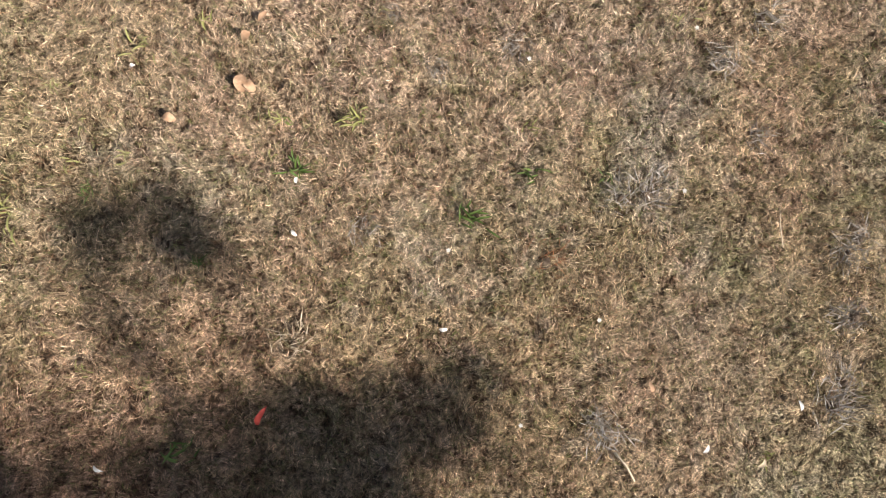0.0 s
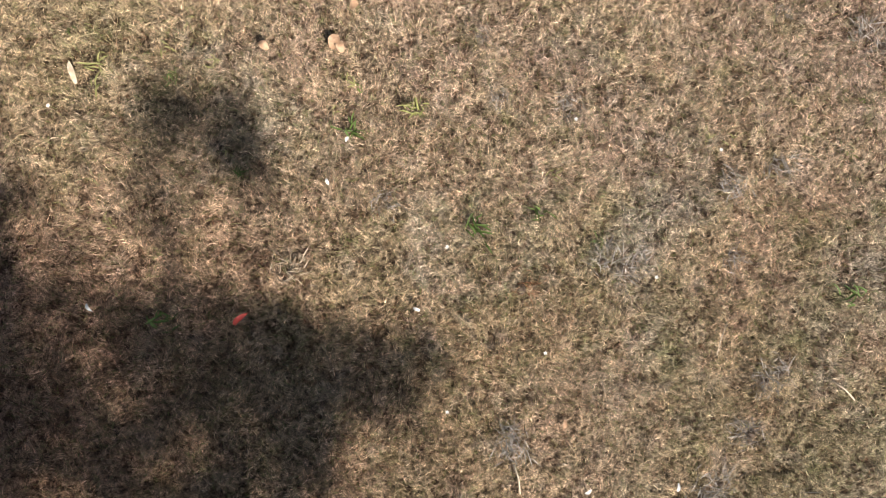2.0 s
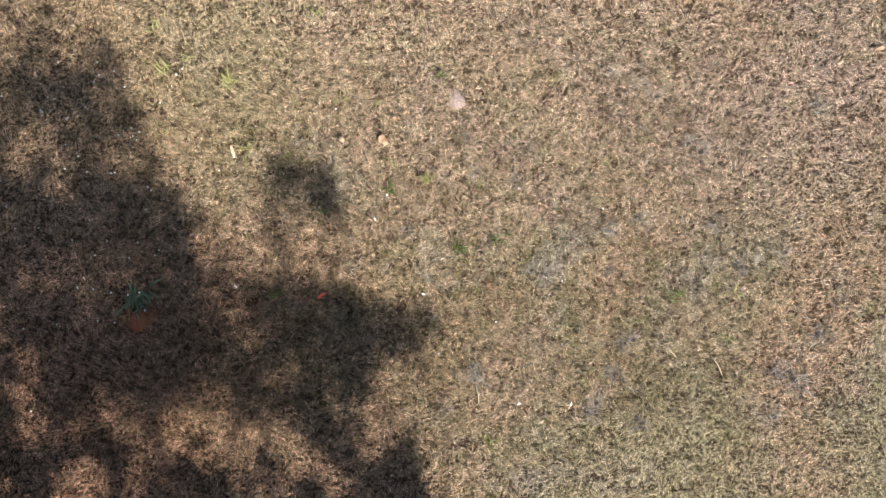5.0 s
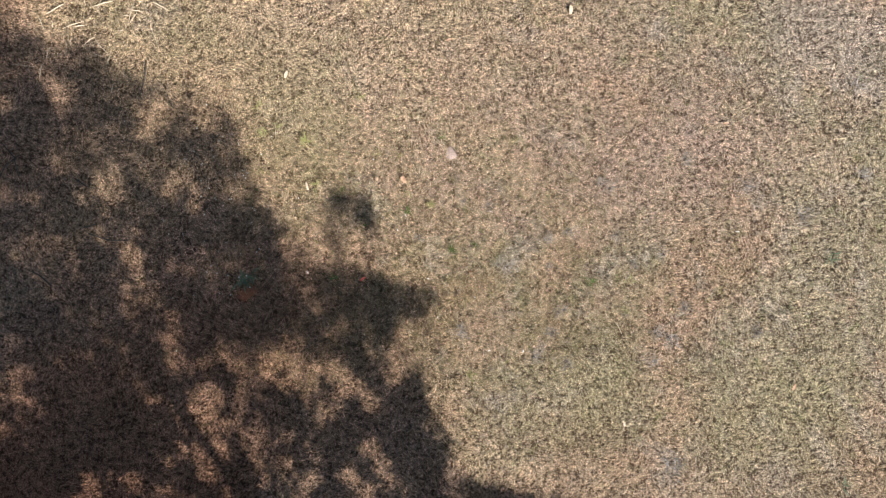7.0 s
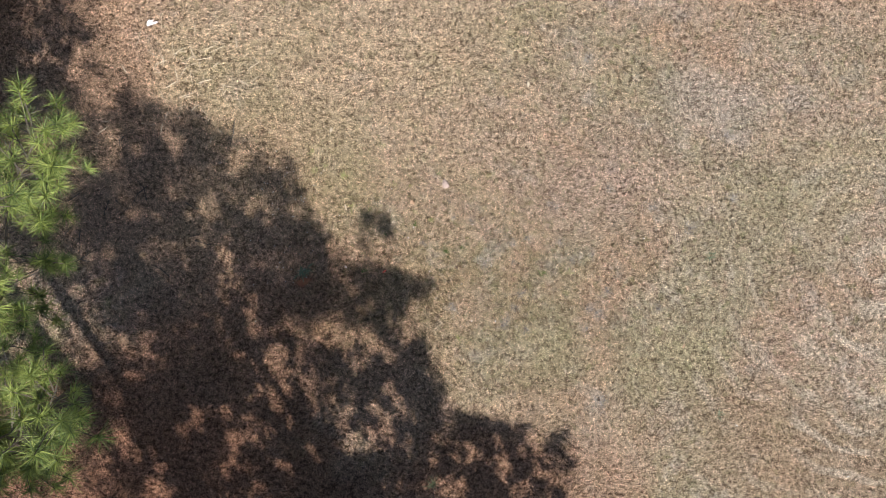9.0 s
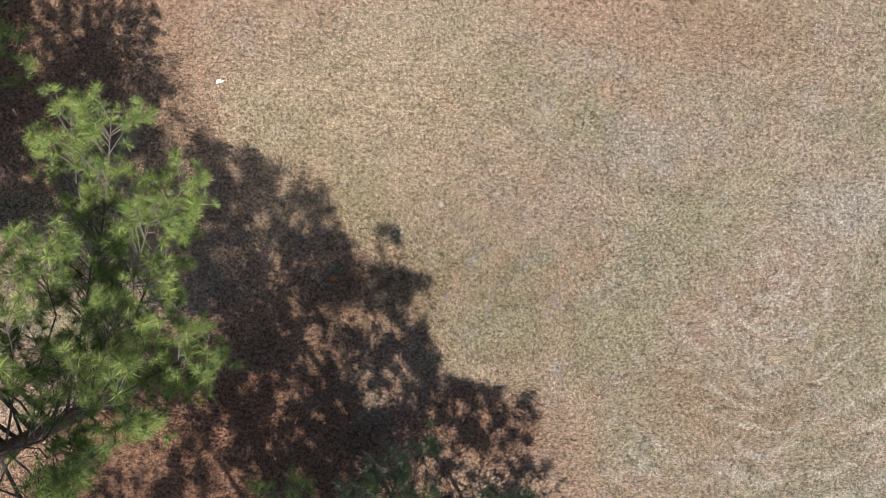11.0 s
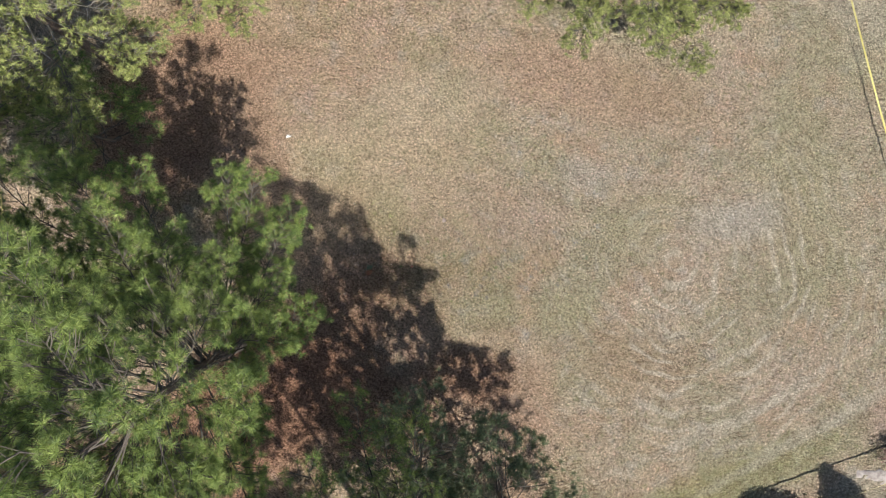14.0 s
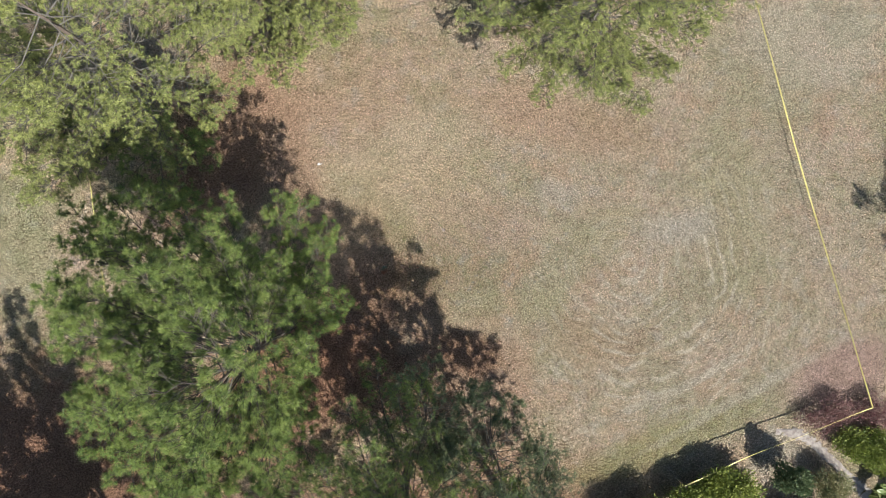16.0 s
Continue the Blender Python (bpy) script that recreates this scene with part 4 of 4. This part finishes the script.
def field_bits():
    rng = np.random.default_rng(77)
    for k, (x, y, l, w, a) in enumerate(((-0.246, 0.498, 0.055, 0.042, 60), (-0.209, 0.481, 0.045, 0.03, 100), (-0.474, 0.504, 0.04, 0.028, 130), (-0.172, 0.632, 0.035, 0.03, 20))):
        loose(61 + k, "dry_leaf", x, y, l, w, a, M_TAN, "curled tan dry leaf", "leaf", "dry leaves", lift=0.02)
    for k, (x, y, l, a) in enumerate(((-0.105, 0.673, 0.04, 20), (0.543, -1.032, 0.02, 150), (0.542, -0.904, 0.035, 80), (0.746, -1.259, 0.035, 20), (-1.38, 1.48, 0.08, 70), (0.175, 1.878, 0.06, 10), (-0.9, 1.25, 0.05, 120),
                                      (-0.05, 2.3, 0.07, 45), (1.39, 2.16, 0.09, 85), (2.9, 1.1, 0.06, 10), (3.6, -1.5, 0.07, 60), (1.95, -1.865, 0.06, 100))):
        loose(65 + k, "dry_leaf", x, y, l, l * 0.4, a, M_PALE if k in (1, 3, 4, 8, 11) else M_TAN, "small dry leaf on the turf", "leaf", "dry leaves")
    loose(81, "pale_leaf", -1.145, 0.40, 0.085, 0.022, 100, M_PALE, "bleached narrow leaf on the turf", "leaf", "dry leaves")
    loose(82, "plastic_scrap", -0.63, -0.475, 0.062, 0.02, 60, M_RED, "torn strip of red plastic", "litter", curl=-0.35, lift=0.02)
    scrap = lay(tagged(new("paper_scrap"), "torn white paper scrap on the turf", "litter"), -3.93, 2.93, 30, 0.03)
    for k, (l, w, a) in enumerate(((0.17, 0.035, -14), (0.13, 0.03, 8), (0.10, 0.025, 30))):
        p = part("shred", strip(np.random.default_rng(830 + k), l, w, 0.1, 0.02), M_WHITE, scrap)
        p.rotation_euler = (0, 0, radians(a))
    for k, (x, y) in enumerate(((-0.527, 0.703), (-0.209, 0.164), (-0.277, 0.014), (0.033, -0.448), (0.632, -1.13), (0.956, -1.124), (-1.154, -0.378), (3.02, 0.047), (8.1, 3.4), (9.1, 3.2), (4.4, -2.6), (6.0, -3.3), (7.57, 1.375))):
        loose(84 + k, "white_scrap", x, y, 0.018 + 0.003 * k, 0.012, 50 * k, M_WHITE, "small white scrap on the turf", "litter", "white scraps", lift=0.012)
    for k, (x, y, l, a) in enumerate(((1.53, -0.77, 0.11, -42), (1.84, -0.84, 0.14, -60), (1.11, -0.66, 0.13, 70), (0.35, -1.02, 0.11, -80), (5.60, 2.77, 0.22, -30), (7.0, 2.0, 0.2, 25), (8.9, 2.9, 0.22, 150))):
        ob = new("stick", mesh_of("stick", *tube([(0, 0, 0), (l * 0.5, 0.006, 0.005), (l, 0, 0)], [0.0045, 0.004, 0.003] if k != 2 else [0.0022, 0.002, 0.0015], 6), M_PALE, True))
        tagged(lay(ob, x, y, a, 0.03), "pale dry stick on the turf", "stick", "sticks")
    for k, (x, y, s, c) in enumerate(((0.042, 0.281, 0.07, 18), (0.545, 0.033, 0.05, 9), (-0.483, 0.77, 0.07, 12), (-0.259, 0.743, 0.06, 9), (-0.776, 0.757, 0.05, 9), (-0.174, 0.372, 0.05, 7), (-0.665, 0.469, 0.05, 9), (-0.831, 0.517, 0.05, 9),
                                      (-1.069, 0.469, 0.08, 14), (-1.069, -0.101, 0.05, 9), (-0.898, -0.215, 0.05, 8), (-1.185, 0.874, 0.075, 44), (-1.58, 0.94, 0.09, 12), (-1.425, 1.01, 0.08, 9), (0.78, -1.25, 0.05, 9), (0.435, -1.35, 0.08, 12),
                                      (1.98, -0.45, 0.08, 12), (-0.65, 1.3, 0.08, 9), (1.112, 0.133, 0.05, 7), (-1.62, 1.2, 0.09, 10), (-0.75, 0.62, 0.05, 7))):
        rosette(110 + k, x, y, s, c, M_WEED, "low weed with narrow yellow-green leaves")
    for k in range(46):
        x, y = (rng.uniform(-1.75, 0.1), rng.uniform(-0.1, 1.7)) if k < 32 else (rng.uniform(0.1, 2.2), rng.uniform(-1.3, 1.2))
        rosette(400 + k, x, y, rng.uniform(0.022, 0.045), int(rng.integers(4, 9)), (M_WEED, M_LEAFY, M_GREENISH)[k % 3], "tiny green weed in the dry turf", flat=0.45)
    for k, (x, y, s, c) in enumerate(((-0.179, 0.201, 0.07, 16), (-0.819, 0.414, 0.05, 12), (0.687, -0.225, 0.04, 9), (0.479, -0.111, 0.06, 14), (0.233, -0.151, 0.08, 18), (-0.596, 0.067, 0.05, 9), (0.126, 0.92, 0.06, 12), (-0.894, -0.455, 0.08, 16), (1.643, -0.448, 0.09, 14))):
        rosette(133 + k, x, y, s, c, M_LEAFY, "low weed with dark green leaves", flat=0.4)
    rosette(150, -1.725, -0.447, 0.16, 30, M_BLUE, "blue-green grassy weed in the shade", flat=0.35)
    rosette(151, 4.0, -0.19, 0.11, 18, M_BLUE, "blue-green grassy weed in the turf", flat=0.3)
    rosette(152, 4.155, -2.435, 0.11, 18, M_BLUE, "blue-green grassy weed in the turf", flat=0.3)
    for k, (x, y, s) in enumerate(((1.207, -0.051, 0.11), (0.61, 0.292, 0.09), (1.383, 0.037, 0.13), (1.189, -0.292, 0.10), (0.783, -0.323, 0.15), (0.70, -0.30, 0.10), (1.346, -0.74, 0.12), (1.29, -0.76, 0.10), (0.352, -0.956, 0.13), (0.33, -0.90, 0.10),
                                   (1.052, -1.198, 0.15), (1.12, -1.14, 0.12), (1.242, -0.964, 0.14), (0.302, 0.537, 0.08), (0.358, 0.314, 0.08), (-0.079, -0.041, 0.10), (2.535, 0.75, 0.14), (1.789, 0.455, 0.14), (1.70, 0.50, 0.11), (2.53, -0.707, 0.17),
                                   (1.866, 0.003, 0.12), (1.372, -1.24, 0.15), (2.386, -1.004, 0.16), (2.25, -0.96, 0.13), (1.232, -0.958, 0.10), (2.325, -0.188, 0.12), (2.039, -0.28, 0.11), (3.147, 0.504, 0.16), (2.423, -2.231, 0.24), (4.222, 1.51, 0.18),
                                   (3.251, -0.948, 0.16), (2.249, -1.231, 0.13), (2.244, 2.595, 0.16), (7.0, 3.0, 0.14), (1.395, 0.59, 0.08), (3.7, 0.2, 0.2), (4.3, 0.6, 0.18))):
        clump(160 + k, x, y, s * 0.8, 90, M_DEAD, "dead grey-brown weed clump")
    for k, (x, y, s) in enumerate(((6.33, -0.09, 0.1), (9.6, -1.8, 0.16))):
        clump(290 + k, x, y, s, 90, M_PALE, "bleached dry tuft of grass", 0.8)
    clump(195, 0.40, -0.39, 0.14, 45, M_STRAWRED, "fallen twig with red-brown pine needles", 0.15, "fallen_pine_twig", "twig", 0.013)
    clump(196, -0.42, -0.29, 0.1, 90, M_PALE, "pale bleached tuft of dry grass", 0.4, "dry_tuft", "tuft")
    # bare soil that shows between the blades, grey and rusty
    red_soil = plain_material("red_soil", (0.20, 0.065, 0.03), (0.31, 0.12, 0.06), 50.0, 0.95, 0.8)
    for x, y, r, long, turn, material in ((0.218, 0.79, 0.05, 1.5, -60, M_SOIL), (-1.735, -0.60, 0.06, 1.7, 25, red_soil)):
        rings = [(0, 0, -0.02), (0, 0, 0.006), (0, 0, 0.013), (0, 0, 0.018)]
        v, t = tube(rings, [r * 1.2, r, r * 0.6, r * 0.2], 18)
        v = v * np.c_[rng.uniform(0.75, 1.25, (len(v), 2)) * (long, 1), np.ones(len(v))]
        tagged(lay(new("soil_mound", mesh_of("soil_mound", v, t, material, True)), x, y, turn, up=0.0), "small mound of bare crumbly soil", "soil")
    # bleached straw at the edge of the shade
    for k in range(70):
        x, y = -3.42 + rng.normal(0, 0.5), 2.25 + rng.normal(0, 0.45)
        loose(200 + k, "straw", x, y, rng.uniform(0.05, 0.26), rng.uniform(0.005, 0.013), rng.uniform(0, 360), M_PALE, "bleached strip of dry straw", "straw", "straws at the edge of the shade", rng.normal(0, 0.05), 0.012)
    for k in range(16):
        x, y = -4.1 + rng.normal(0, 0.7), 0.3 + rng.normal(0, 0.8)
        l = rng.uniform(0.12, 0.4)
        ob = new("stick", mesh_of("stick", *tube([(0, 0, 0), (l * 0.5, rng.normal(0, 0.03), 0.008), (l, 0, 0)], [0.007, 0.006, 0.003], 6), M_TWIG, True))
        tagged(lay(ob, x, y, rng.uniform(0, 360), 0.03), "fallen twig under the pines", "stick", "fallen twigs")
    # small white flowers, in the shade and round it
    petals = mesh_of("petals", *join([(strip(rng, 0.0075, 0.006, 0, 0.001)[0] @ np.array(Matrix.Rotation(-k * 1.2566, 3, "Z")), strip(rng, 0.0075, 0.006, 0, 0.001)[1]) for k in range(5)]), M_WHITE)
    stalk = mesh_of("stalk", *tube([(0, 0, -0.05), (0, 0, 0)], [0.001, 0.001], 4), M_WEED)
    spots = [(-2.05 + rng.normal(0, 0.33), 0.25 + rng.normal(0, 0.5)) for k in range(58)] + [(-0.22 + rng.normal(0, 0.9), -0.3 + rng.normal(0, 0.5)) for k in range(6)]
    for x, y in spots:
        fl = lay(tagged(new("flower"), "tiny white flower in the turf", "flower", "white flowers"), x, y, rng.uniform(0, 360), 0.05)
        for name, me in (("petals", petals), ("stalk", stalk)):
            p = new(name, me)
            p.parent = fl


field_bits()
